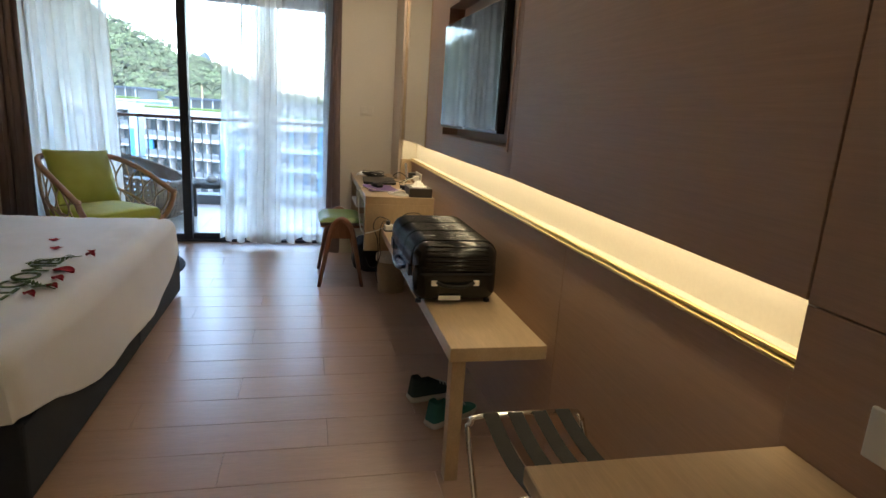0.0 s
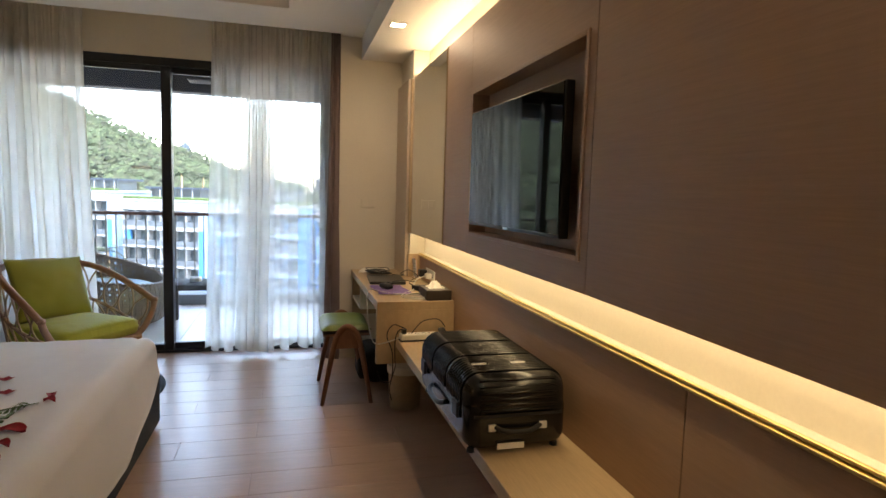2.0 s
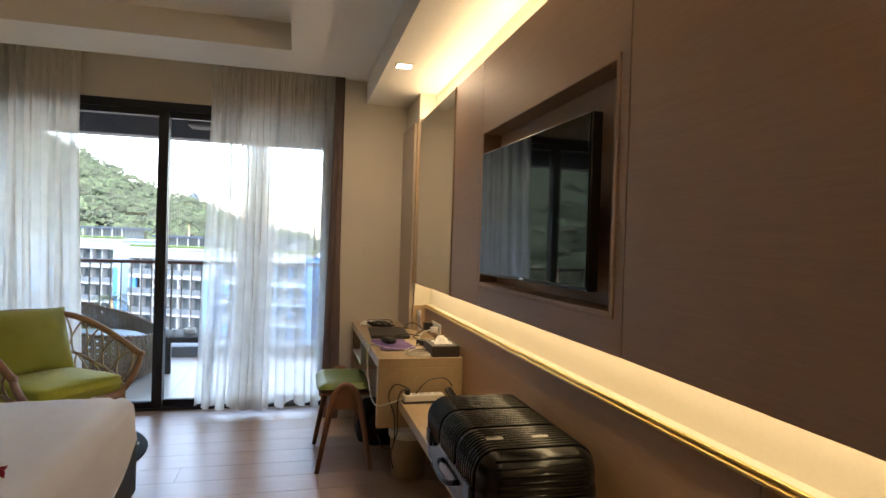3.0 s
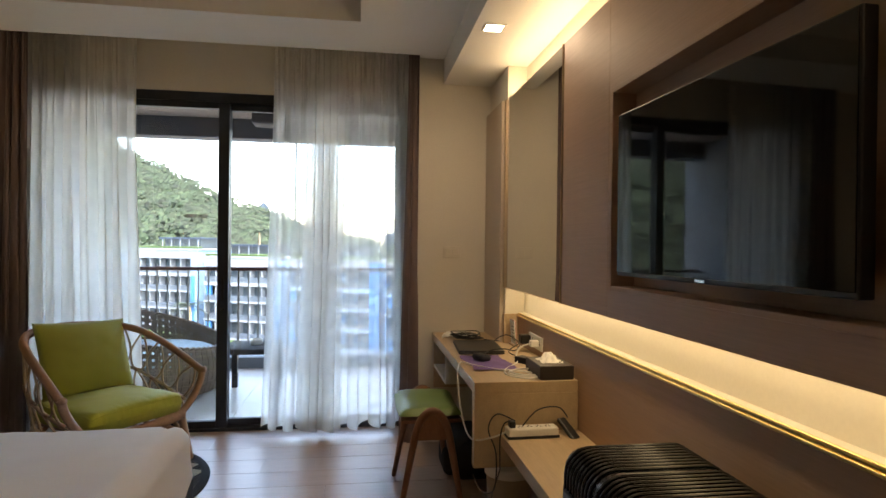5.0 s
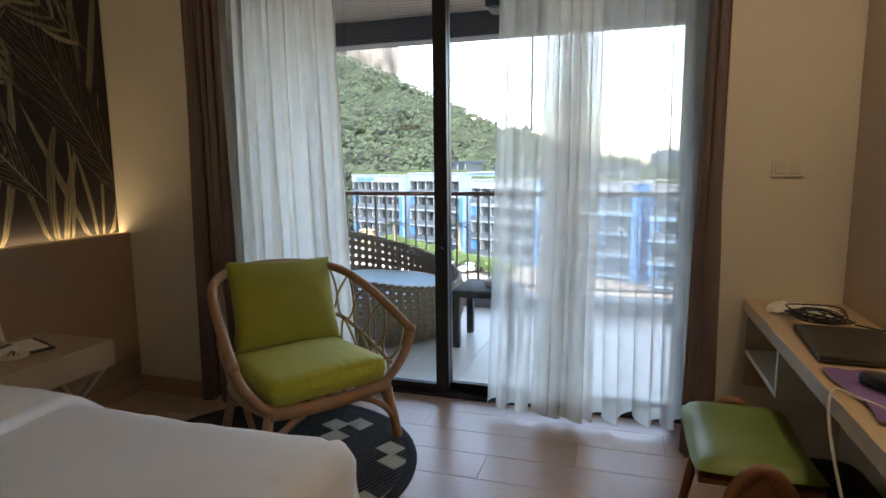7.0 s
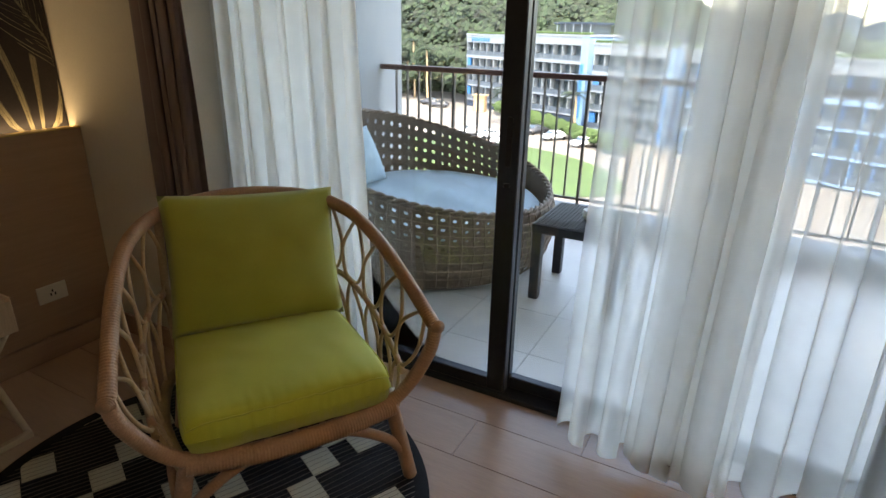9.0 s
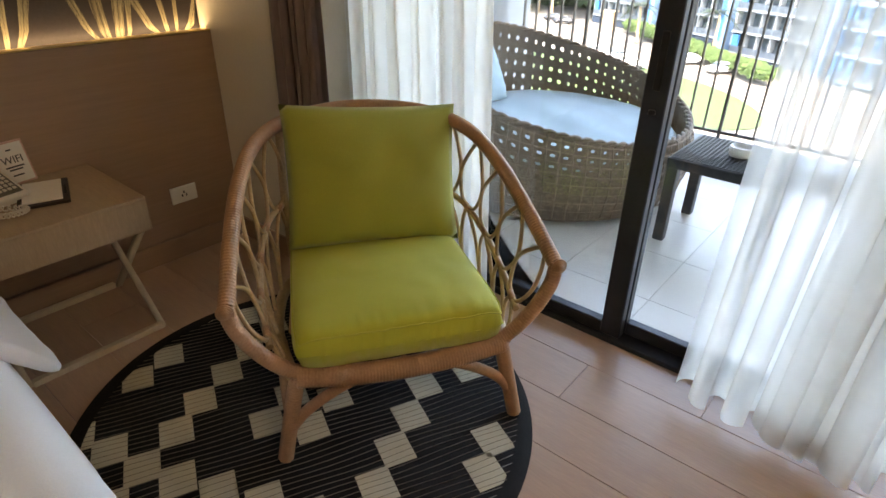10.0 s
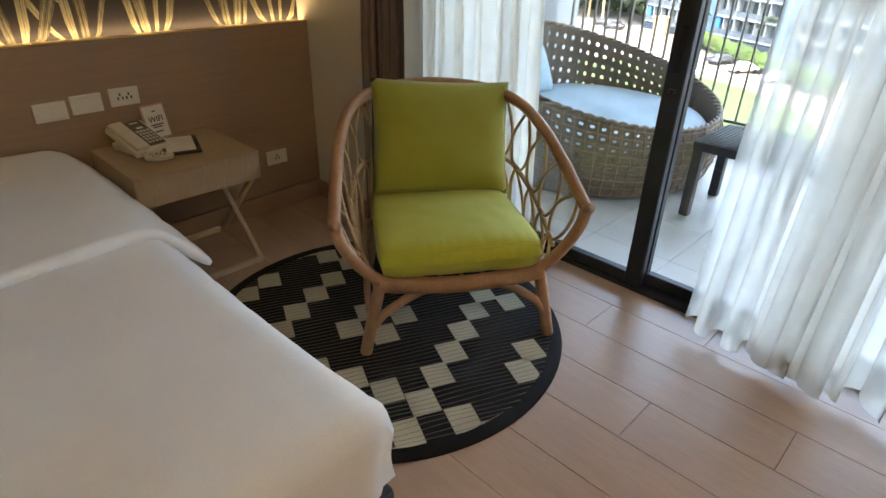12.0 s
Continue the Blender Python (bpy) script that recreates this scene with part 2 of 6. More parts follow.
M = dict(
    veneer=mat("wood_veneer", (0.43, 0.275, 0.185), 0.5, vary=0.13, scale=5, fine=26, bump=0.08, stretch=(4, 0.7, 30)),
    # veneer lightened in colour for the glow off the mirror and light strip
    veneer_lit=mat("lit_wood_veneer", (0.53, 0.43, 0.335), 0.5, vary=0.08, scale=5, fine=22, bump=0.06, stretch=(4, 0.7, 30)),
    veneer_v=mat("wood_veneer_light", (0.50, 0.365, 0.225), 0.45, vary=0.15, scale=3, fine=14, bump=0.06, stretch=(14, 1.2, 8)),
    veneer_head=mat("wood_veneer_headboard", (0.37, 0.25, 0.175), 0.5, vary=0.12, scale=3, fine=14, bump=0.08, stretch=(4, 0.8, 22)),
    plank=mat("wood_look_floor", (0.485, 0.332, 0.248), 0.29, spec=0.85, vary=0.14, scale=2.5, fine=16, bump=0.03, stretch=(1.2, 12, 4), rnd=0.16),
    grout=mat("floor_joint", (0.24, 0.165, 0.125), 0.8),
    wall=mat("cream_wall_paint", (0.71, 0.66, 0.57), 0.75, vary=0.05, scale=2, fine=90, bump=0.03),
    ceiling=mat("ceiling_paint", (0.76, 0.74, 0.69), 0.8, vary=0.04, scale=1.5, fine=90, bump=0.02),
    frame_dark=mat("dark_grey_aluminium", (0.034, 0.039, 0.050), 0.4, metal=0.4, vary=0.15, scale=12, bump=0.02),
    nightleg=mat("pale_wood_leg", (0.60, 0.52, 0.40), 0.55, vary=0.12, scale=6, fine=40, bump=0.05),
    nightstand=mat("pale_ash_veneer", (0.42, 0.315, 0.215), 0.5, vary=0.14, scale=4, fine=16, bump=0.08, stretch=(3, 24, 3)),
    sheer=sheer("sheer_white_voile", (0.95, 0.945, 0.925), 0.46, 0.85),
    sheer_dense=sheer("gathered_white_voile", (0.96, 0.945, 0.91), 0.17, 0.78),
    drape=mat("brown_blackout_curtain", (0.175, 0.125, 0.122), 0.85, vary=0.15, scale=8, fine=220, bump=0.08, sheen=0.3),
    linen=mat("white_cotton", (0.78, 0.81, 0.87), 0.85, vary=0.05, scale=5, fine=240, bump=0.06, sheen=0.2),
    bedbase=mat("blue_grey_bed_base_cloth", (0.035, 0.045, 0.065), 0.85, vary=0.2, scale=8, fine=250, bump=0.1),
    glass=glass("clear_glass"),
    rattan=mat("rattan_cane", (0.44, 0.31, 0.18), 0.4, vary=0.3, scale=14, fine=120, bump=0.12),
    rattan_bind=mat("rattan_binding", (0.41, 0.235, 0.135), 0.42, vary=0.28, scale=20, fine=150, bump=0.15),
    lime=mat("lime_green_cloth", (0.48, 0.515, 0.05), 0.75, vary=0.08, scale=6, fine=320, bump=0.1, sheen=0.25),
    # the seat's lime cloth again, pillow shade put into a darker colour
    lime_shaded=mat("lime_green_cloth_shaded", (0.345, 0.36, 0.05), 0.8, vary=0.1, scale=6, fine=320, bump=0.1, sheen=0.25),
    tv_screen=mat("tv_screen_gloss", (0.006, 0.006, 0.007), 0.04, vary=0.02, bump=0.0),
    black=mat("black_plastic", (0.012, 0.012, 0.013), 0.38, vary=0.15, scale=20, bump=0.03),
    case=mat("black_polycarbonate", (0.012, 0.012, 0.013), 0.2, vary=0.2, scale=10, fine=160, bump=0.03),
    chrome=mat("chrome_steel", (0.75, 0.74, 0.72), 0.15, metal=1.0, vary=0.05, bump=0.0),
    white_plastic=mat("white_plastic", (0.78, 0.76, 0.71), 0.35, vary=0.04, scale=20, bump=0.01),
    paper=mat("white_paper", (0.82, 0.80, 0.76), 0.8, vary=0.05, scale=12, bump=0.04),
    ink=mat("dark_print", (0.04, 0.04, 0.045), 0.6, bump=0.0),
    balcony_tile=mat("balcony_floor_tile", (0.74, 0.72, 0.68), 0.35, vary=0.1, scale=5, fine=60, bump=0.02, rnd=0.3),
    concrete=mat("grey_painted_render", (0.33, 0.365, 0.385), 0.85, vary=0.1, scale=2, fine=60, bump=0.08),
    rug_black=mat("black_woven_rug", (0.009, 0.009, 0.011), 0.85, spec=0.25, vary=0.35, scale=10, fine=260, bump=0.2),
    rug_cream=mat("cream_woven_rug", (0.52, 0.49, 0.38), 0.85, vary=0.15, scale=12, fine=260, bump=0.2, island=0.4),
    rug_groove=mat("grey_rug_stitching", (0.15, 0.145, 0.13), 0.9, bump=0.0),
    walnut=mat("brown_bentwood", (0.26, 0.12, 0.065), 0.4, vary=0.25, scale=6, fine=30, bump=0.04, stretch=(6, 6, 1)),
    seat_green=mat("green_vinyl", (0.17, 0.25, 0.05), 0.42, vary=0.08, scale=10, fine=180, bump=0.06),
    strap=mat("dark_webbing", (0.014, 0.012, 0.011), 0.8, vary=0.2, scale=20, fine=250, bump=0.15),
    mural_dark=mat("dark_mural_paper", (0.022, 0.016, 0.018), 0.6, vary=0.4, scale=2.5, fine=120, bump=0.03),
    mural_leaf=mat("tan_printed_leaf", (0.25, 0.215, 0.135), 0.6, vary=0.8, scale=6, fine=60, bump=0.02, stretch=(1, 14, 1), island=0.7),
    mural_vein=mat("pale_printed_leaf_line", (0.24, 0.21, 0.14), 0.6, vary=0.6, scale=5, fine=60, bump=0.0, island=0.9),
    bin=mat("woven_beige_bin", (0.46, 0.37, 0.26), 0.7, vary=0.2, scale=20, fine=160, bump=0.15),
    bag=mat("black_nylon", (0.012, 0.012, 0.014), 0.7, vary=0.3, scale=9, fine=180, bump=0.1),
    purple=mat("purple_cloth", (0.17, 0.10, 0.27), 0.8, vary=0.25, scale=9, fine=220, bump=0.1),
    laptop=mat("dark_grey_laptop_lid", (0.035, 0.033, 0.032), 0.35, metal=0.3, vary=0.1, scale=9, bump=0.01),
    leather=mat("dark_brown_leatherette", (0.035, 0.025, 0.022), 0.45, vary=0.2, scale=12, fine=200, bump=0.1),
    sticker=sheer("faded_sticker", (0.32, 0.2, 0.14), 0.62, 0.5),
    brass=mat("brass_trim", (0.72, 0.56, 0.24), 0.32, metal=1.0, vary=0.1, scale=8, bump=0.01),
    key_panel=mat("grey_key_panel", (0.13, 0.12, 0.10), 0.5, vary=0.1, scale=20, bump=0.01),
    cable_white=mat("white_cable", (0.7, 0.68, 0.62), 0.45, vary=0.05, bump=0.0),
    phone_beige=mat("cream_plastic", (0.68, 0.64, 0.55), 0.4, vary=0.05, scale=14, bump=0.01),
    pink=mat("pink_card_frame", (0.62, 0.40, 0.34), 0.6, bump=0.0),
    petal=mat("crimson_petal", (0.36, 0.012, 0.035), 0.6, vary=0.35, scale=25, fine=120, bump=0.1),
    leaf=mat("green_leaf", (0.05, 0.10, 0.03), 0.55, vary=0.35, scale=25, fine=120, bump=0.1),
    shoe_teal=mat("teal_shoe_mesh", (0.03, 0.19, 0.18), 0.8, vary=0.3, scale=20, fine=250, bump=0.15),
    shoe_dark=mat("dark_shoe_cloth", (0.022, 0.05, 0.055), 0.8, vary=0.3, scale=20, bump=0.1),
    sole=mat("pale_rubber_sole", (0.55, 0.56, 0.52), 0.7, vary=0.1, bump=0.03),
    rail_brown=mat("red_brown_handrail", (0.10, 0.035, 0.026), 0.45, vary=0.2, scale=8, bump=0.03),
    rail_dark=mat("dark_steel_baluster", (0.075, 0.072, 0.065), 0.5, metal=0.3, vary=0.2, bump=0.03),
    cushion_blue=mat("pale_blue_outdoor_cloth", (0.40, 0.54, 0.60), 0.8, vary=0.08, scale=5, fine=200, bump=0.08),
    slat=mat("grey_brown_soffit_slat", (0.23, 0.19, 0.165), 0.6, vary=0.15, scale=4, bump=0.03, stretch=(1, 8, 8)),
    beam=mat("dark_blue_grey_beam", (0.045, 0.055, 0.075), 0.6, vary=0.12, scale=3, bump=0.03),
    rock=mat("limestone_cliff", (0.14, 0.133, 0.122), 0.9, vary=0.5, scale=0.12, fine=0.9, bump=0.1),
    # no air haze is modelled; its blue is painted into this colour
    far_hill=mat("haze_tinted_far_hill", (0.034, 0.052, 0.07), 1.0, vary=0.12, scale=0.02, fine=0.2, bump=0.0),
    hill=mat("forest_floor", (0.03, 0.05, 0.022), 0.9, vary=0.5, scale=0.06, fine=0.8, bump=0.1),
    crown=mat("forest_crowns", (0.013, 0.027, 0.010), 0.8, vary=0.75, scale=0.06, fine=0.7, bump=0.1, island=0.9),
    lawn=mat("lawn_grass", (0.045, 0.085, 0.022), 0.9, vary=0.3, scale=0.25, fine=3.0, bump=0.1),
    paving=mat("pale_road_surface", (0.165, 0.152, 0.132), 0.9, vary=0.12, scale=0.1, fine=1.2, bump=0.05),
    sea=mat("pale_sea", (0.17, 0.25, 0.31), 0.3, vary=0.08, scale=0.004, fine=0.05, bump=0.0),
    # white paint toned to blue-grey, standing in for haze and lower outdoor brightness
    b_white=mat("toned_white_render", (0.19, 0.22, 0.25), 0.8, vary=0.06, scale=0.3, fine=3, bump=0.03),
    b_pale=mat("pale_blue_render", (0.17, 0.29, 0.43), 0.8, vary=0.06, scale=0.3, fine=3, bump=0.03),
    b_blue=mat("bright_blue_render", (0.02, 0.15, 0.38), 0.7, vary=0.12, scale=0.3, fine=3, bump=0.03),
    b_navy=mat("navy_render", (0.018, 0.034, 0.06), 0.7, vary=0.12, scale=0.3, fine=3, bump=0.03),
    b_glass=mat("dark_window_glass", (0.05, 0.07, 0.085), 0.2, vary=0.4, scale=0.4, fine=2, bump=0.0, rnd=0.8),
    b_rail=mat("grey_balcony_rail", (0.055, 0.075, 0.10), 0.5, vary=0.2, scale=1, bump=0.0),
    hedge=mat("clipped_hedge", (0.038, 0.072, 0.018), 0.9, vary=0.45, scale=1.2, fine=8, bump=0.2, island=0.6),
    car_white=mat("white_car_paint", (0.75, 0.76, 0.77), 0.25, vary=0.03, bump=0.0),
    car_dark=mat("dark_car_paint", (0.04, 0.045, 0.055), 0.25, vary=0.1, bump=0.0),
    wicker_dark=mat("charcoal_wicker", (0.035, 0.034, 0.035), 0.5, vary=0.4, scale=25, fine=160, bump=0.12, island=0.5),
    wicker=mat("dark_brown_wicker", (0.25, 0.175, 0.118), 0.5, vary=0.55, scale=45, fine=130, bump=0.25, island=0.6),
)


def mirror_mat():
    m = bpy.data.materials.new("mirror_silver")
    m.use_nodes = True
    b = m.node_tree.nodes["Principled BSDF"]
    b.inputs["Base Color"].default_value = (0.86, 0.87, 0.84, 1)
    b.inputs["Metallic"].default_value, b.inputs["Roughness"].default_value = 1.0, 0.01
    return m


M["mirror"] = mirror_mat()
M["led"] = glow("warm_led_diffuser", (1.0, 0.78, 0.45), 0.6)
M["downlight"] = glow("downlight_diffuser", (1.0, 0.86, 0.66), 3.0)


# ---- mesh helpers ----
def mesh_of(bm, name, material, smooth=False):
    me = bpy.data.meshes.new(name)
    bm.normal_update()
    bm.to_mesh(me)
    bm.free()
    for mm in material if isinstance(material, (list, tuple)) else [material]:
        me.materials.append(mm)
    if smooth:
        me.shade_smooth()
    return me


def part(name, bm, material, parent=None, label="", smooth=False):
    ob = new(name, mesh_of(bm, name, material, smooth))
    if parent is not None:
        ob.parent = parent
    return tagged(ob, label)


def thing(name, label, category, x=0, y=0, z=0, rz=0, group="", kind=""):
    ob = new(name)
    ob.empty_display_size = 0.1
    ob.matrix_basis = pose(x, y, z, 0, 0, rz)
    return tagged(ob, label, category, group, kind)


def box(bm, x0, x1, y0, y1, z0, z1, bevel=0.0, seg=2, m=None):
    """A box with eased edges."""
    tmp = bmesh.new()
    bmesh.ops.create_cube(tmp, size=1)
    bmesh.ops.transform(tmp, verts=tmp.verts, matrix=Matrix.Translation(((x0 + x1) / 2, (y0 + y1) / 2, (z0 + z1) / 2)) @ Matrix.Diagonal((x1 - x0, y1 - y0, z1 - z0, 1)))
    if bevel:
        bmesh.ops.bevel(tmp, geom=tmp.edges[:], offset=bevel, segments=seg, affect="EDGES", profile=0.5)
    if m is not None:
        bmesh.ops.transform(tmp, verts=tmp.verts, matrix=m)
    join(bm, tmp)
    return bm


def join(bm, other):
    me = bpy.data.meshes.new("tmp")
    other.to_mesh(me)
    other.free()
    bm.from_mesh(me)
    bpy.data.meshes.remove(me)


def boxed(*a, **k):
    return box(bmesh.new(), *a, **k)


def smoothed(points, n=6, closed=False):
    """A soft curve through points."""
    p = [Vector(q) for q in points]
    out, k = [], len(p)
    for i in range(k if closed else k - 1):
        a, b, c, d = (p[(i - 1) % k], p[i], p[(i + 1) % k], p[(i + 2) % k]) if closed else (p[max(i - 1, 0)], p[i], p[i + 1], p[min(i + 2, k - 1)])
        for j in range(n):
            t = j / n
            out.append(0.5 * (2 * b + (c - a) * t + (2 * a - 5 * b + 4 * c - d) * t * t + (3 * b - a - 3 * c + d) * t ** 3))
    if not closed:
        out.append(p[-1])
    return out


def wrapped(points, r, seg=10):
    """A rod closely wound with cane: fine raised turns along it."""
    p, fine = [Vector(q) for q in points], []
    for a, b in zip(p, p[1:]):
        n = max(1, round((b - a).length / 0.0030))
        fine += [a.lerp(b, i / n) for i in range(n)]
    fine.append(p[-1])
    return tube(bmesh.new(), fine, [r * (0.96, 1.05, 1.05)[i % 3] for i in range(len(fine))], seg)


def tube(bm, points, r, seg=8, closed=False, flat=1.0):
    """A round rod swept along points; r may be a list."""
    p = [Vector(q) for q in points]
    k = len(p)
    rings, up = [], None
    for i in range(k):
        d = (p[(i + 1) % k] - p[i - 1]) if closed or 0 < i < k - 1 else (p[1] - p[0] if i == 0 else p[-1] - p[-2])
        d = d.normalized() if d.length > 1e-9 else Vector((0, 0, 1))
        if up is None:
            up = d.orthogonal().normalized()
        up = (up - d * up.dot(d))
        up = up.normalized() if up.length > 1e-6 else d.orthogonal().normalized()
        side = d.cross(up)
        rr = r[i] if isinstance(r, (list, tuple)) else r
        rings.append([bm.verts.new(p[i] + (up * math.cos(2 * math.pi * j / seg) + side * flat * math.sin(2 * math.pi * j / seg)) * rr) for j in range(seg)])
    for i in range(k if closed else k - 1):
        a, b = rings[i], rings[(i + 1) % k]
        for j in range(seg):
            f = bm.faces.new((a[j], a[(j + 1) % seg], b[(j + 1) % seg], b[j]))
            f.smooth = True
    if not closed:
        bm.faces.new(rings[0][::-1]), bm.faces.new(rings[-1])
    return bm


def lathe(bm, profile, seg=32, x=0, y=0, z=0):
    """A turned shape from (radius, height) pairs."""
    rings = [[bm.verts.new((x + r * math.cos(2 * math.pi * j / seg), y + r * math.sin(2 * math.pi * j / seg), z + h)) for j in range(seg)] for r, h in profile]
    for a, b in zip(rings, rings[1:]):
        for j in range(seg):
            f = bm.faces.new((a[j], a[(j + 1) % seg], b[(j + 1) % seg], b[j]))
            f.smooth = True
    bm.faces.new(rings[0][::-1]), bm.faces.new(rings[-1])
    return bm


def sheet(bm, nu, nv, fn):
    """A grid of points fn(u, v), u and v from 0 to 1."""
    g = [[bm.verts.new(fn(i / nu, j / nv)) for j in range(nv + 1)] for i in range(nu + 1)]
    for i in range(nu):
        for j in range(nv):
            f = bm.faces.new((g[i][j], g[i + 1][j], g[i + 1][j + 1], g[i][j + 1]))
            f.smooth = True
    return bm


def structure(name, bm, material, label, category, smooth=False, parent=None):
    ob = part(name, bm, material, parent, "", smooth)
    return tagged(ob, label, category, kind="structure")


# ---- the room's shell ----
XP, XQ, YB, YW, YD, ZC, ZS = 0.992, 1.075, -1.2, 7.491, 7.87, 2.614, 2.444
floor = structure("floor", boxed(-2.9, 1.4, YB, YD, -0.2, -0.006), M["grout"], "wood-look plank floor in warm brown", "floor")
structure("wall_west", boxed(-2.9, -2.72, YB, 8.05, -0.2, 3.0), M["wall"], "cream painted wall behind the headboard", "wall")
structure("wall_east", boxed(1.15, 1.35, YB, 8.05, -0.2, 3.0), M["wall"], "cream painted wall behind the wood panels", "wall")
structure("wall_south", boxed(-2.72, 1.15, YB - 0.15, YB, -0.2, 3.0), M["wall"], "plain cream wall closing the room", "wall")
structure("wall_pier_west", boxed(-2.72, -2.168, YW, 8.05, -0.2, 3.0), M["wall"], "cream painted pier beside the curtains", "wall")
structure("wall_pier_east", boxed(0.499, 1.15, YW, 8.05, -0.2, 3.0), M["wall"], "cream painted pier with a switch beside the curtains", "wall")
structure("wall_header", boxed(-2.168, 0.499, 7.86, 8.05, 2.41, 3.0), M["wall"], "cream wall above the sliding door", "wall")

# ceiling: flat rim with a raised tray, and a lower soffit along the panelled wall
bm = bmesh.new()
box(bm, -2.72, 1.15, 6.92, 7.43, ZC, 3.0)
for x0, x1 in ((-2.72, -2.168), (0.499, 1.15)):
    box(bm, x0, x1, 7.43, YW, ZC, 3.0)
box(bm, -2.168, 0.499, 7.43, 7.86, 2.78, 3.0)
box(bm, 0.10, 1.15, YB, 6.92, ZC, 3.0)
box(bm, -2.72, -2.1, YB, 6.92, ZC, 3.0)
box(bm, -2.1, 0.10, YB, 2.4, ZC, 3.0)
box(bm, -2.1, 0.10, 2.4, 6.92, 2.79, 3.0)
structure("ceiling", bm, M["ceiling"], "white ceiling with a raised rectangular tray", "ceiling")
structure("ceiling_soffit", boxed(0.665, 1.15, YB, YW, ZS, ZC), M["ceiling"], "lowered white soffit over the panelled wall", "soffit")


# ---- panelled wall with the light niche ----
def panel(name, y0, y1, z0, z1, x0=XP, th=0.025, material="veneer", label="beige wood veneer wall panel"):
    return structure(name, boxed(x0, x0 + th, y0 + 0.0015, y1 - 0.0015, z0, z1, 0.0015, 1), M[material], label, "wall panel")


ZN, ZL, ZT, YN, YE = 1.088, 0.938, 2.235, 2.90, 7.02
structure("wall_niche_back", boxed(1.115, 1.15, YN, YE, 0.0, ZS), M["wall"], "cream wall lit by the hidden light strips", "wall")
panel("wall_panel_1", YB, YN, 1.064, ZT)
panel("wall_panel_2", YB, YN, 0.0, 1.061)
sag = panel("wall_panel_3", YN, 4.312, ZN, ZT)
for v in sag.data.vertices:  # hangs a little low at its free end
    if v.co.z < ZN + 0.01 and v.co.y < YN + 0.05:
        v.co.z -= 0.02
RY0, RY1, RZ0, RZ1 = 4.372, 5.51, 1.202, 1.882
bm = bmesh.new()
for a in ((4.3135, RY0 - 0.009, ZN, ZT), (RY1 + 0.009, 5.5485, ZN, ZT), (RY0 - 0.009, RY1 + 0.009, ZN, RZ0 - 0.009), (RY0 - 0.009, RY1 + 0.009, RZ1 + 0.009, ZT)):
    box(bm, XP, XP + 0.025, *a)
structure("wall_panel_4", bm, M["veneer"], "beige wood panel with a recess for the television", "wall panel")
structure("wall_recess_back", boxed(1.075, 1.10, RY0 - 0.02, RY1 + 0.02, RZ0 - 0.02, RZ1 + 0.02), M["veneer"], "wood back of the television recess", "wall panel")
bm = bmesh.new()
for y0, y1, z0, z1 in ((RY0 - 0.018, RY0, RZ0 - 0.018, RZ1 + 0.018), (RY1, RY1 + 0.018, RZ0 - 0.018, RZ1 + 0.018), (RY0, RY1, RZ0 - 0.018, RZ0), (RY0, RY1, RZ1, RZ1 + 0.018)):
    box(bm, XP - 0.006, 1.075, y0, y1, z0, z1, 0.002, 1)
structure("trim_recess", bm, M["veneer"], "thin wood frame round the television recess", "trim")
panel("wall_panel_5", 5.55, 6.03, ZN, ZT)
panel("wall_panel_6", YE + 0.027, YW - 0.002, 0.752, ZT, 0.965, 0.03, "veneer_lit", "wood panel beside the mirror, coloured paler for the light on it")
structure("wall_column", boxed(0.995, 1.15, YE, YW, 0.0, ZS), M["wall"], "cream end of the light niche", "wall")
panel("wall_panel_7", YE - 0.014, YE + 0.024, 0.752, 0.93, 0.985, 0.125, "veneer_v")
panel("wall_panel_8", YN, 3.924, 0.0, 0.916, XQ)
panel("wall_panel_9", 3.924, YE - 0.016, 0.0, 0.916, XQ)
bm = bmesh.new()
box(bm, 1.062, 1.078, YN, YE - 0.016, 0.916, 0.926, 0.002, 1)
box(bm, 1.070, 1.080, YN, YE - 0.016, 0.928, ZL, 0.002, 1)
structure("trim_ledge", bm, M["brass"], "stepped brass-coloured ledge under the light niche", "trim")
structure("wall_niche_sill", boxed(1.0805, 1.114, YN, YE - 0.016, 0.90, ZL - 0.001), M["wall"], "cream sill of the light niche", "wall")
structure("wall_niche_end", boxed(XP + 0.003, 1.115, YN - 0.015, YN, 0.0, ZN), M["wall"], "cream end of the light niche", "wall")
tagged(part("wall_mirror", boxed(XP - 0.003, XP + 0.003, 6.036, YE - 0.014, ZN + 0.004, ZT - 0.004, 0.002, 1), M["mirror"]), "tall frameless wall mirror over the desk", "mirror")
bm = bmesh.new()
box(bm, XP - 0.012, XP + 0.025, YE - 0.012, YE + 0.024, ZN, ZT, 0.002, 1)
box(bm, XP - 0.006, XP + 0.02, 6.0315, 6.035, ZN, ZT)
structure("trim_mirror", bm, M["veneer_v"], "light wood edge strip beside the mirror", "trim")
structure("wall_mirror_backing", boxed(XP + 0.005, XP + 0.025, 6.036, YE - 0.014, ZN, ZT), M["veneer"], "wood backing board of the mirror", "wall panel")

# ---- headboard wall ----
XH = -2.632
structure("wall_headboard", boxed(-2.672, XH, 2.6, YW - 0.002, 0.105, 0.955, 0.002, 1), M["veneer_head"], "wide beige wood headboard panel with a lit top edge", "headboard")
structure("trim_headboard", boxed(-2.672, XH + 0.002, 2.6, YW - 0.002, 0.9555, 0.961, 0.001, 1), M["brass"], "thin brass-coloured strip on the headboard edge", "trim")
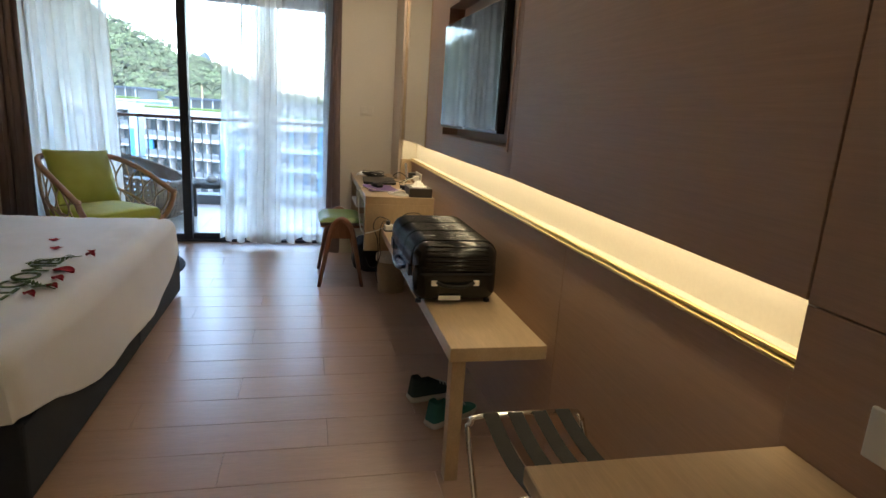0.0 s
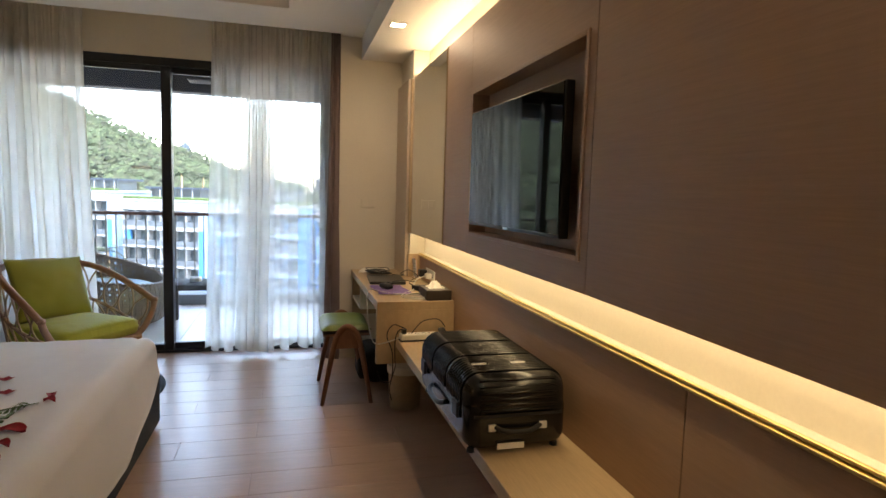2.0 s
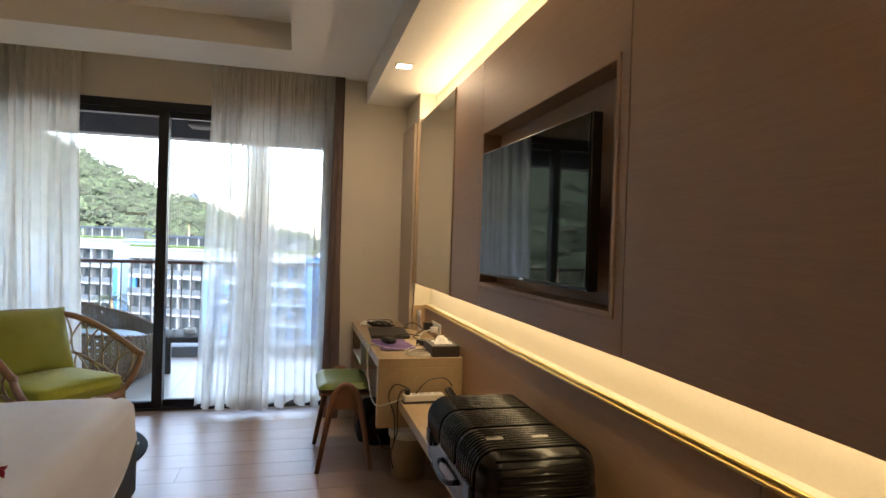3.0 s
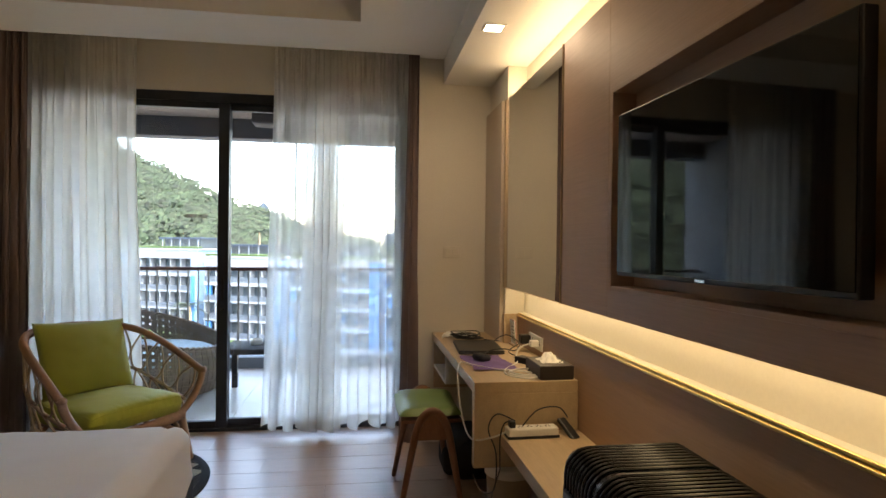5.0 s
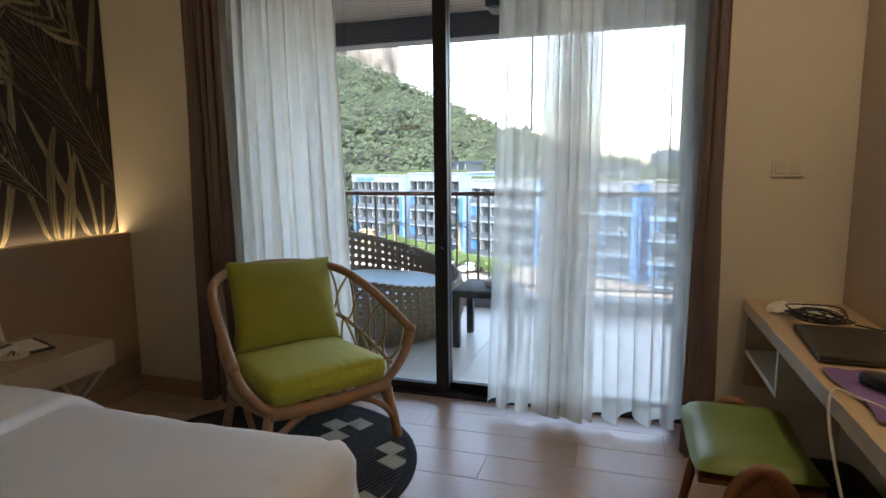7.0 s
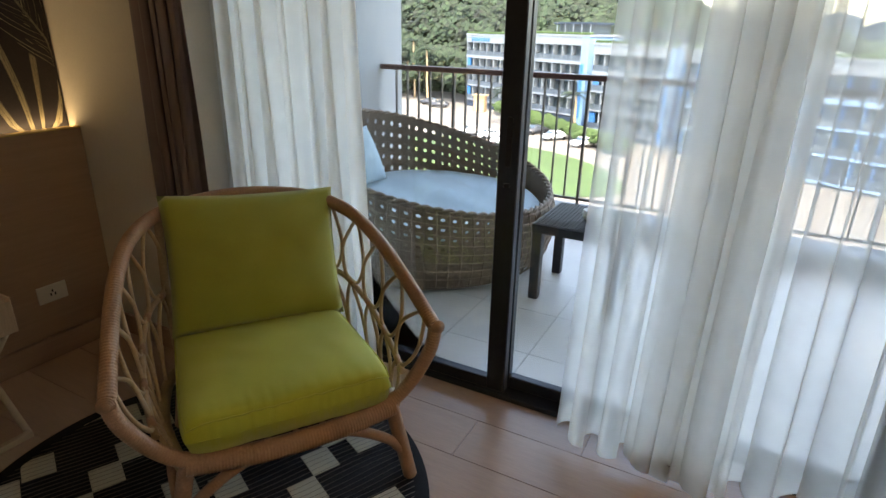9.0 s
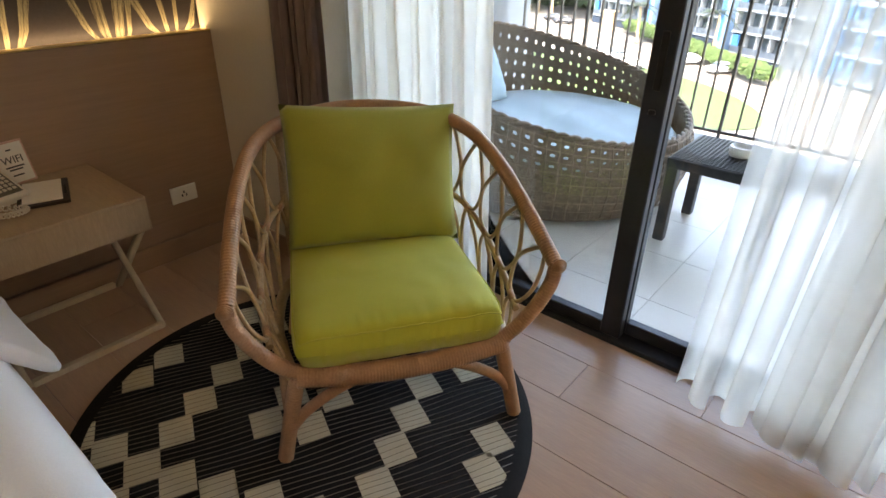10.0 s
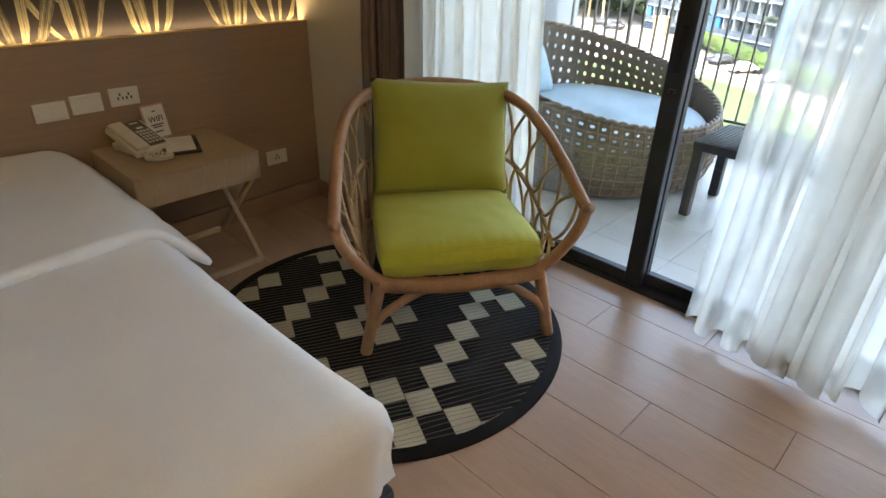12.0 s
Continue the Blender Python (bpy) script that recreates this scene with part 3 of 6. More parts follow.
structure("baseboard_west", boxed(-2.72, XH + 0.008, 2.6, YW - 0.002, 0.0, 0.10, 0.004), M["veneer_head"], "brown wood baseboard", "baseboard")
structure("baseboard_pier", boxed(XH + 0.008, -2.168, YW - 0.014, YW, 0.0, 0.10, 0.004), M["veneer_head"], "brown wood baseboard", "baseboard")
structure("trim_led", boxed(-2.712, -2.672, 2.6, YW - 0.002, 0.94, 0.948), M["led"], "warm light strip along the headboard top", "light strip")

# palm leaf mural: printed leaves on dark paper
mural = tagged(part("palm_mural", boxed(-2.72, -2.712, 2.6, YW - 0.004, 0.94, ZC - 0.002), M["mural_dark"]), "dark wall mural printed with pale palm leaves", "mural")
XM = -2.7115


def blade(bm, y, z, length, angle, width, bend, steps=7):
    """One printed leaf blade, pointed at both ends, drawn from its foot."""
    pts, a = [], angle
    for i in range(steps + 1):
        t = i / steps
        w = width * (math.sin(math.pi * min(1, 0.12 + t * 0.88)) ** 0.8)
        pts.append((y, z, w, a))
        y, z, a = y + math.cos(a) * length / steps, z + math.sin(a) * length / steps, a + bend / steps
    l, r = [], []
    for y, z, w, a in pts:
        for side, store in ((0.5, l), (-0.5, r)):
            yy, zz = y - math.sin(a) * w * side, z + math.cos(a) * w * side
            store.append(bm.verts.new((XM, min(max(yy, 2.65), YW - 0.01), min(max(zz, 0.945), ZC - 0.006))))
    for i in range(steps):
        bm.faces.new((r[i], r[i + 1], l[i + 1], l[i]))


rg = random.Random(11)
lv, vn, dk = bmesh.new(), bmesh.new(), bmesh.new()


def printed(store, *shape):
    """Each blade is printed over the last."""
    global XM
    blade(store, *shape)
    XM += 0.0000015


def strap(y, z, length, a, width, bend):
    """A broad leaf with fine ribs along it."""
    printed(lv, y, z, length, a, width, bend, 9)
    for k in range(5):
        off = (k - 2) * width * 0.19
        printed(vn if k % 2 else dk, y - math.sin(a) * off, z + math.cos(a) * off, length * rg.uniform(0.75, 0.95), a, width * 0.05, bend, 9)


def frond(y, z, a, length, bend, n, reach, width, open_deg, store):
    """A feathered palm leaf: curved leaflets on both sides of a rib."""
    y0, z0, a0 = y, z, a
    for i in range(n):
        y, z, a = y + math.cos(a) * length / n, z + math.sin(a) * length / n, a + bend / n
        for side in (-1, 1):
            ll = reach * math.sin(math.pi * (0.2 + 0.72 * i / n)) * rg.uniform(0.85, 1.12)
            ang, bd = a + side * radians(open_deg + rg.uniform(-5, 5)), -side * rg.uniform(0.3, 0.8)
            printed(store, y, z, ll, ang, width * rg.uniform(0.8, 1.2), bd, 6)
            if store is dk or i % 2:
                printed(vn, y, z, ll * 0.97, ang + side * 0.025, width * 0.09, bd, 6)
    printed(vn, y0, z0, length, a0, 0.009, bend, 12)


# crossing strap leaves rising from the foot, far leaves hanging from above
for fan in range(17):
    y0 = YW - 0.12 - fan * 0.29 + rg.uniform(-0.05, 0.05)
    for k in range(4):
        strap(y0 + (k - 1.5) * 0.035, 0.90, rg.uniform(0.55, 1.05), radians(90 + (1.5 - k) * rg.uniform(5, 17)), rg.uniform(0.022, 0.055), rg.uniform(-0.5, 0.5))
for bunch in range(16):
    y0, z0 = YW - 0.25 - bunch * 0.31 + rg.uniform(-0.1, 0.1), rg.uniform(1.55, 1.85)
    for k in range(3):
        strap(y0 + (k - 1) * 0.03, z0, rg.uniform(0.6, 1.0), radians(90 + (1 - k) * rg.uniform(9, 20)), rg.uniform(0.04, 0.075), rg.uniform(-0.4, 0.4))
# dark feathered leaves across them, then pale ones
for k in range(15):
    frond(YW - 0.02 - k * 0.34 + rg.uniform(-0.1, 0.1), rg.uniform(0.98, 1.35), radians(rg.uniform(118, 140)), rg.uniform(1.0, 1.4), rg.uniform(-0.2, 0.6), 34, 0.55, 0.026, 30, dk)
for k in range(13):
    frond(YW - 0.12 - k * 0.40 + rg.uniform(-0.1, 0.1), rg.uniform(1.35, 2.3), radians(rg.choice((125, 145, 60, 40)) + rg.uniform(-10, 10)), rg.uniform(0.7, 1.1), rg.uniform(-0.6, 0.6), 13, 0.40, 0.024, 44, lv)
part("dark_leaf_print", dk, M["mural_dark"], mural, "dark printed palm fronds")
part("leaf_print", lv, M["mural_leaf"], mural, "tan printed palm leaves")
part("leaf_line_print", vn, M["mural_vein"], mural, "pale printed leaf veins")


# ---- sliding door ----
door = thing("door_1", "dark grey aluminium sliding glass door onto the balcony", "sliding door", kind="structure")
bm = bmesh.new()
for a in ((-2.168, -2.11, 7.87, 8.0, 0.0, 2.41), (0.441, 0.499, 7.87, 8.0, 0.0, 2.41), (-2.11, 0.441, 7.87, 8.0, 2.345, 2.41), (-2.11, 0.441, 7.87, 8.0, -0.01, 0.018)):
    box(bm, *a, 0.003, 1)
part("door_frame", bm, M["frame_dark"], door)


def leaf(x0, x1, y):
    w = 0.076
    f = part("door_leaf", box(boxed(x0, x0 + w, y, y + 0.04, 0.02, 2.345, 0.004, 1), x1 - w, x1, y, y + 0.04, 0.02, 2.345, 0.004, 1), M["frame_dark"], door, "dark grey door leaf frame")
    for z0, z1 in ((0.02, 0.07), (2.30, 2.345)):
        part("rail", boxed(x0 + w, x1 - w, y, y + 0.04, z0, z1, 0.004, 1), M["frame_dark"], f)
    g = part("pane", boxed(x0 + w - 0.005, x1 - w + 0.005, y + 0.017, y + 0.023, 0.065, 2.305), M["glass"], f, "clear glass pane")
    g.visible_shadow = False
    return f


lf = leaf(-2.11, -0.821, 7.885)
rf = leaf(-0.897, 0.441, 7.935)
part("door_handle", boxed(-0.868, -0.846, 7.876, 7.886, 0.93, 1.10, 0.004), M["black"], lf, "black recessed pull")
part("lock", lathe(bmesh.new(), [(0.012, 0), (0.012, 0.012), (0.006, 0.014)], 12, -0.857, 7.88, 0.86), M["black"], lf)
part("glass_sticker", boxed(-1.12, -0.97, 7.897, 7.899, 1.52, 1.545), M["sticker"], lf, "faded strip sticker on the glass")
structure("door_sill", boxed(-2.168, 0.499, 7.84, 8.02, -0.19, -0.003), M["frame_dark"], "dark metal door track in the floor", "threshold")


# ---- curtains ----
def curtain(name, x0, x1, y, ztop, zbot, spread, amp, material, seed, label, lean0=0.0, lean1=0.0, header=True):
    """Cloth in uneven pleats; spread gives, from one side to the other, how wide the pleats hang: small is gathered."""
    rg = random.Random(seed)
    ph = [rg.uniform(0, 6.28) for _ in range(8)]
    wide = [w * rg.uniform(0.75, 1.3) for w in spread]
    tot = sum(wide)
    mean = tot / len(wide)
    tight = [min(1.6, (mean / w) ** 1.2) for w in wide] + [1.0]
    deep = [rg.uniform(0.55, 1.25) for _ in wide] + [0.8]

    def warp(u):
        s, acc = u * tot, 0
        for i, w in enumerate(wide):
            if s <= acc + w or i == len(wide) - 1:
                return (i + (s - acc) / w) / len(wide)
            acc += w

    def at(u, v):
        z = ztop + (zbot - ztop) * v
        uu = warp(u)
        w = 2 * math.pi * len(wide) * uu
        k = v ** 1.5
        fi = uu * len(wide)
        i0 = min(len(wide) - 1, int(fi))
        dp, tg = (q[i0] + (q[i0 + 1] - q[i0]) * (fi - i0) for q in (deep, tight))
        drop = min(1, v * 1.6)
        x = x0 + (x1 - x0) * u + k * (lean0 * (1 - u) + lean1 * u) + 0.010 * math.sin(2.6 * v + ph[0] + 7 * u) * v + 0.034 * tg * dp * math.sin(2 * w + ph[6] + 0.7 * math.sin(2.2 * v + ph[3])) * (0.25 + 0.75 * min(1, v * 1.5))
        a = amp * dp * (0.30 + 0.55 * drop + 0.25 * v * v)
        yy = y + a * math.sin(w + 0.55 * math.sin(1.7 * v + ph[3] + 4 * u)) + 0.35 * amp * math.sin(4 * w + ph[4]) * max(0, 1 - 3.5 * v) + 0.13 * amp * math.sin(3 * w + 1.5 * v + ph[5]) + 0.14 * amp * math.sin(1.37 * w + 2.5 * v + ph[7])
        return (x, yy, z + k * (0.012 * math.sin(w * 0.5 + ph[2]) + 0.30 * a * math.sin(w)))

    ob = tagged(part(name, sheet(bmesh.new(), int(len(wide) * 26), 30, at), material, None, "", True), label, "curtain")
    if header:
        part("hem", sheet(bmesh.new(), int(len(wide) * 26), 2, lambda u, v: Vector(at(u, 0.975 + 0.025 * v)) + Vector((0, -0.002, 0))), material, ob, "", True)
        part("heading_tape", sheet(bmesh.new(), int(len(wide) * 26), 2, lambda u, v: Vector(at(u, 0.03 * v)) + Vector((0, -0.003, 0))), material, ob, "", True)
    return ob


c1 = curtain("sheer_curtain", -2.09, -1.40, 7.765, 2.775, 0.030, (1.2, 1.0, 0.9, 0.8, 0.9, 1.0, 1.1), 0.052, M["sheer_dense"], 1, "white sheer curtain gathered beside the door opening", 0.02, 0.07)
c2 = curtain("sheer_curtain", -0.48, 0.462, 7.735, 2.775, 0.052, (1.1, 1.4, 1.0, 0.8, 0.65, 0.65, 0.8, 1.3, 1.5, 1.2, 1.4), 0.060, M["sheer"], 2, "white sheer curtain hanging in soft folds over the door", -0.065, 0.02)
d1 = curtain("blackout_curtain", -2.16, -1.94, 7.50, 2.775, 0.015, (1, 1, 1, 1, 1), 0.040, M["drape"], 3, "brown blackout curtain pushed aside to the pier", 0.0, 0.0, False)
d2 = curtain("blackout_curtain", 0.425, 0.500, 7.525, 2.775, 0.015, (1, 1, 1, 1), 0.040, M["drape"], 4, "brown blackout curtain pushed aside to the pier", -0.02, 0.0, False)
for x, y, z in ((-1.462, 7.832, 1.51), (-0.352, 7.832, 1.49), (0.432, 7.832, 1.49)):
    w = tagged(part("curtain_wand", tube(bmesh.new(), [(x, y, z), (x + 0.004, y, 2.765)], 0.006, 6), M["leather"]), "dark brown rod for drawing the curtain", "curtain wand", "curtain wands")
structure("trim_curtain_track", boxed(-2.165, 0.496, 7.44, 7.80, 2.774, 2.779), M["white_plastic"], "white curtain track on the ceiling", "curtain track")


# ---- bed ----
bed = thing("bed", "wide double bed with white duvet on a blue grey base", "bed")
BX0, BX1, BY0, BY1 = -2.63, -0.612, 4.02, 6.30
for y0, y1 in ((BY0 + 0.02, 5.285), (5.297, BY1 - 0.01)):
    b = part("bed_base", boxed(BX0 + 0.02, BX1, y0, y1, 0.022, 0.30, 0.012), M["bedbase"], bed, "blue grey upholstered bed base")
    part("piping", tube(bmesh.new(), [(BX1 + 0.002, y0 + 0.01, 0.296), (BX1 + 0.002, y1 - 0.01, 0.296)], 0.004, 6), M["bedbase"], b)
    for x in (BX0 + 0.15, BX1 - 0.12):
        for y in (y0 + 0.12, y1 - 0.12):
            part("leg", lathe(bmesh.new(), [(0.025, 0.0), (0.03, 0.024)], 12, x, y), M["black"], bed)


def soft_box(x0, x1, y0, y1, z0, z1, r, nx, ny, seed, rough=0.006, lip=0.0):
    """A cloth-covered slab: rounded top, hanging sides, slight unevenness."""
    bm = bmesh.new()

    def prof(u, lo, hi):
        span = hi - lo
        e = (z1 - z0) + span + (z1 - z0)
        s = u * e
        if s < z1 - z0:
            return lo, z0 + s
        if s > e - (z1 - z0):
            return hi, z1 - (s - (e - (z1 - z0)))
        return lo + s - (z1 - z0), z1

    def at(u, v):
        x, za = prof(u, x0, x1)
        y, zb = prof(v, y0, y1)
        z = min(za, zb)
        dx, dy = min(x - x0, x1 - x), min(y - y0, y1 - y)
        top = z1 - z
        for d in (dx, dy):
            if d < r:
                top += (r - math.sqrt(max(0, r * r - (r - d) ** 2))) * 0.9
        zz = max(z0, z1 - top)
        near = min(math.hypot(x - x1, y - y1), math.hypot(x - x1, y - y0))
        zz = z1 - (z1 - zz) * (1 - 0.42 * math.exp(-(near / 0.42) ** 2))
        n = noise.noise(Vector((x * 3 + seed, y * 3, zz * 4)))
        n2 = noise.noise(Vector((x * 11 + seed, y * 11, zz * 9)))
        out = (1 if dx < 0.001 or dy < 0.001 else 0) * (z1 - zz) * lip
        ox = out * (1 if x > (x0 + x1) / 2 else -1) if dx < 0.001 else 0
        oy = out * (1 if y > (y0 + y1) / 2 else -1) if dy < 0.001 else 0
        cd = (x - x1) ** 2 + (y - y1) ** 2
        bulge = math.exp(-cd / 0.0121) * math.exp(-((z1 - zz - 0.075) / 0.06) ** 2)
        ox += 0.004 * bulge
        oy += 0.034 * bulge
        zz -= 0.014 * math.exp(-((x - x1 + 0.085) / 0.012) ** 2) * max(0, 1 - abs(y - y1 + 0.03) / 0.09) if zz > z1 - 0.12 else 0
        cr = 0.085  # the foot corners are rounded in plan
        for cx, cy, sy in ((x1 - cr, y1 - cr, 1), (x1 - cr, y0 + cr, -1)):
            reach = math.hypot(x - cx, y - cy)
            if x > cx and (y - cy) * sy > 0 and reach > cr:
                x, y = cx + (x - cx) * cr / reach, cy + (y - cy) * cr / reach
        side = 0.008 * math.sin(9 * (x + y) + seed) * (z1 - zz) / max(0.01, z1 - z0)
        return (x + ox + (side if dx < 0.001 else 0), y + oy + (side if dy < 0.001 else 0), zz + rough * n + rough * 0.35 * n2 + 0.0022 * noise.noise(Vector((x * 24 + 9 * y + seed, y * 5 - x * 2, 0))))

    return sheet(bm, nx, ny, at)


part("duvet", soft_box(-2.60, -0.632, BY0 - 0.015, 6.29, 0.165, 0.535, 0.075, 96, 96, 3, 0.011, 0.16), M["linen"], bed, "white duvet with faint woven stripes", True)


def fold_back(u, v):
    """The turned-back duvet: lies across the bed, rolls under at its edge, droops over both sides."""
    y0, y1, r, drop = BY0 + 0.10, 6.19, 0.10, 0.165
    arc = r * 0.75
    s = v * (y1 - y0 + 2 * (arc + drop)) - arc - drop
    over = max(0, -s, s - (y1 - y0))
    sgn = -1 if s < 0 else 1
    a = min(over, arc) / r
    rest = max(0, over - arc)
    y = min(max(y0 + s, y0), y1) + sgn * (r * math.sin(a) + rest * math.cos(a))
    z = 0.527 - r * (1 - math.cos(a)) - rest * math.sin(a)
    tip = over / (arc + drop)
    xe = -1.655 + 0.018 * math.sin(5 * v * 2.3) + 0.07 * tip ** 1.5 - 0.16 * max(0, tip - 0.8) * 5 * max(0, tip - 0.8)
    th = 0.022 * (1 - 0.55 * tip ** 4) * (1 + 0.25 * noise.noise(Vector((v * 9, 0, 3))))
    k = u * 1.25
    if k < 1:
        x, h = -2.60 + (xe + 2.60) * k, 2 * th
    else:
        b = (k - 1) / 0.25 * math.pi
        x, h = xe + th * math.sin(b), th + th * math.cos(b)
    h += 0.007 * noise.noise(Vector((x * 4, y * 4, z * 4))) + 0.004 * noise.noise(Vector((x * 13, y * 9, 1)))
    return (x, y + sgn * h * math.sin(a), z + h * math.cos(a) + 0.005)


part("duvet_fold", sheet(bmesh.new(), 70, 120, fold_back), M["linen"], bed, "white duvet edge folded back", True)


def pillow(name, w, h, d, seed, material, parent=None, label="", ear=0.055):
    """A stuffed cushion: pinched corners, puffed middle; lies in its own x and z, thick in y."""
    bm = bmesh.new()
    n = 22
    for s in (-1, 1):
        def at(u, v, s=s):
            a, b = 2 * u - 1, 2 * v - 1
            puff = (max(0, 1 - abs(a) ** 2.4) * max(0, 1 - abs(b) ** 2.4)) ** 0.62
            pin = 1 - ear * (1 - abs(a) ** 2.2) * abs(b) ** 2
            pin2 = 1 - ear * (1 - abs(b) ** 2.2) * abs(a) ** 2
            wr = 0.008 * noise.noise(Vector((a * 3 + seed, b * 3, s))) + 0.010 * max(abs(a), abs(b)) ** 6 * noise.noise(Vector((a * 14 + seed, b * 14, s)))
            return (a * w / 2 * pin2, s * (d / 2 * puff + wr * puff), b * h / 2 * pin)
        sheet(bm, n, n, at)
    bmesh.ops.remove_doubles(bm, verts=bm.verts, dist=0.0015)
    bmesh.ops.recalc_face_normals(bm, faces=bm.faces)
    for f in bm.faces:
        f.smooth = True
    return part(name, bm, material, parent, label)


for y in (4.60, 5.52):
    p = tagged(pillow("pillow", 0.76, 0.46, 0.17, y, M["linen"]), "plump white pillow lying at the headboard", "pillow", "bed pillows")
    p.matrix_basis = pose(-2.33, y, 0.645, 100, 0, 90)

# petals, leaves and leaf lettering on the duvet
ZB = 0.538


def petal_blob(name, x, y, sx, sy, rz, m, label, cat, group, z=ZB):
    bm = bmesh.new()
    sheet(bm, 6, 10, lambda u, v: ((1 - abs(2 * v - 1) ** 2.2) ** 0.6 * (2 * u - 1) * sx, (2 * v - 1) * sy, 0.012 * (abs(2 * u - 1) ** 2) + 0.006 * math.sin(5 * v + x * 9)))
    ob = part(name, bm, m)
    ob.matrix_basis = pose(x, y, z, 0, 0, rz)
    return tagged(ob, label, cat, group)


for x, y, s, r in ((-0.80, 4.93, 0.05, 70), (-0.80, 5.27, 0.028, 20), (-0.79, 5.22, 0.025, 70), (-0.80, 4.60, 0.028, 60), (-0.76, 4.70, 0.025, 70), (-0.78, 4.81, 0.03, 60)):
    petal_blob("flower_petal", x, y, s * 0.62, s, r, M["petal"], "crimson flower petal lying on the duvet", "petal", "petals on the bed")
for fx, fy in ((-0.975, 5.32), (-1.05, 5.50)):
    fl = thing("orchid_flower", "small crimson orchid bloom lying on the duvet", "flower", fx, fy, ZB, 20, "orchids on the bed")
    for k in range(5):
        bm = bmesh.new()
        a = k * 1.257
        sheet(bm, 4, 6, lambda u, v: (math.cos(a) * 0.034 * v - math.sin(a) * (u - 0.5) * 0.028 * math.sin(math.pi * min(1, v + 0.1)), math.sin(a) * 0.034 * v + math.cos(a) * (u - 0.5) * 0.028 * math.sin(math.pi * min(1, v + 0.1)), 0.004 + 0.02 * v * (1 - 0.5 * v)))
        part("flower_petal", bm, M["petal"], fl, "", True)
for x, y, r, n in ((-0.90, 5.12, 130, 9), (-0.83, 4.72, 60, 11)):
    sp = thing("leaf_sprig", "grey green sprig with small leaves lying on the duvet", "sprig", x, y, ZB, r, "sprigs on the bed")
    part("stem", tube(bmesh.new(), [(0, -0.11, 0.004), (0.008, 0, 0.008), (0, 0.12, 0.006)], 0.002, 5), M["leaf"], sp)
    for k in range(n):
        for s in (-1, 1):
            bm = bmesh.new()
            yy, ll = -0.08 + k * 0.2 / n, 0.05 - 0.002 * k
            sheet(bm, 2, 4, lambda u, v: (s * ll * v * 0.75 - (u - 0.5) * 0.008 * math.sin(math.pi * min(1, v + 0.1)), yy + ll * v * 0.7 + s * (u - 0.5) * 0.012 * math.sin(math.pi * min(1, v + 0.1)), 0.007 + 0.006 * math.sin(3 * v + k)))
            part("leaf", bm, M["leaf"], sp)
txt = bpy.data.curves.new("leaf_lettering", "FONT")
txt.body, txt.size, txt.extrude, txt.space_character = "WELCOME", 0.15, 0.002, 1.05
tob = new("tmp_text", txt)
dg = bpy.context.evaluated_depsgraph_get()
me = bpy.data.meshes.new_from_object(tob.evaluated_get(dg))
bpy.data.objects.remove(tob)
me.materials.clear()
me.materials.append(M["leaf"])
lw = new("leaf_lettering", me)
lw.matrix_basis = pose(-0.86, 4.36, ZB + 0.004, 0, 0, 90)
tagged(lw, "greeting word laid out in green leaf strips on the duvet", "lettering")

# ---- nightstand with its things ----
ns = thing("nightstand", "beige wood nightstand with crossed pale legs", "nightstand")
NX0, NX1, NY0, NY1, NZ = -2.628, -2.165, 6.37, 6.885, 0.53
part("body", boxed(NX0, NX1, NY0, NY1, 0.405, NZ, 0.003), M["nightstand"], ns)
part("drawer_front", boxed(NX1 + 0.001, NX1 + 0.006, NY0 + 0.004, NY1 - 0.004, 0.408, 0.522, 0.002), M["nightstand"], ns)
for y in (NY0 + 0.03, NY1 - 0.035):
    for a, b in (((-2.60, 0.0), (-2.20, 0.405)), ((-2.185, 0.0), (-2.58, 0.405))):
        d = 0.016
        part("leg", tube(bmesh.new(), [(a[0], y + (d if a[0] < b[0] else -d) * 0.6, a[1]), (b[0], y + (d if a[0] < b[0] else -d) * 0.6, b[1])], 0.014, 4), M["nightleg"], ns, "pale crossed leg")
part("stretcher", boxed(-2.195, -2.172, NY0 + 0.03, NY1 - 0.04, 0.0, 0.022, 0.002), M["nightleg"], ns)
part("stretcher", boxed(-2.61, -2.587, NY0 + 0.03, NY1 - 0.04, 0.0, 0.022, 0.002), M["nightleg"], ns)

ph = thing("telephone", "cream desk telephone with a coiled cord", "telephone", -2.50, 6.53, NZ, 12)
tilt = pose(0, 0, 0.052, 0, 20, 0)
bd = part("base", boxed(-0.105, 0.105, -0.08, 0.08, -0.02, 0.008, 0.008, 3, tilt), M["phone_beige"], ph, "", True)
part("foot", boxed(-0.09, 0.06, -0.07, 0.07, 0.0, 0.03, 0.006), M["phone_beige"], ph)
part("handset", boxed(-0.10, 0.10, -0.074, -0.012, 0.006, 0.026, 0.009, 3, tilt), M["phone_beige"], ph, "flat cream handset", True)
part("keypad_panel", boxed(-0.098, 0.085, -0.004, 0.068, 0.008, 0.0105, 0.001, 1, tilt), M["key_panel"], ph, "grey key panel")
part("print_line", boxed(-0.086, -0.078, 0.014, 0.05, 0.0105, 0.0112, 0, 1, tilt), M["paper"], ph)
part("display", boxed(-0.05, -0.038, 0.022, 0.05, 0.0105, 0.0115, 0, 1, tilt), M["paper"], ph)
for i in range(5):
    for j in range(4):
        part("key", boxed(-0.024 + i * 0.020, -0.011 + i * 0.020, 0.003 + j * 0.0155, 0.014 + j * 0.0155, 0.0105, 0.014, 0.001, 1, tilt), M["phone_beige"], ph)
coil = []
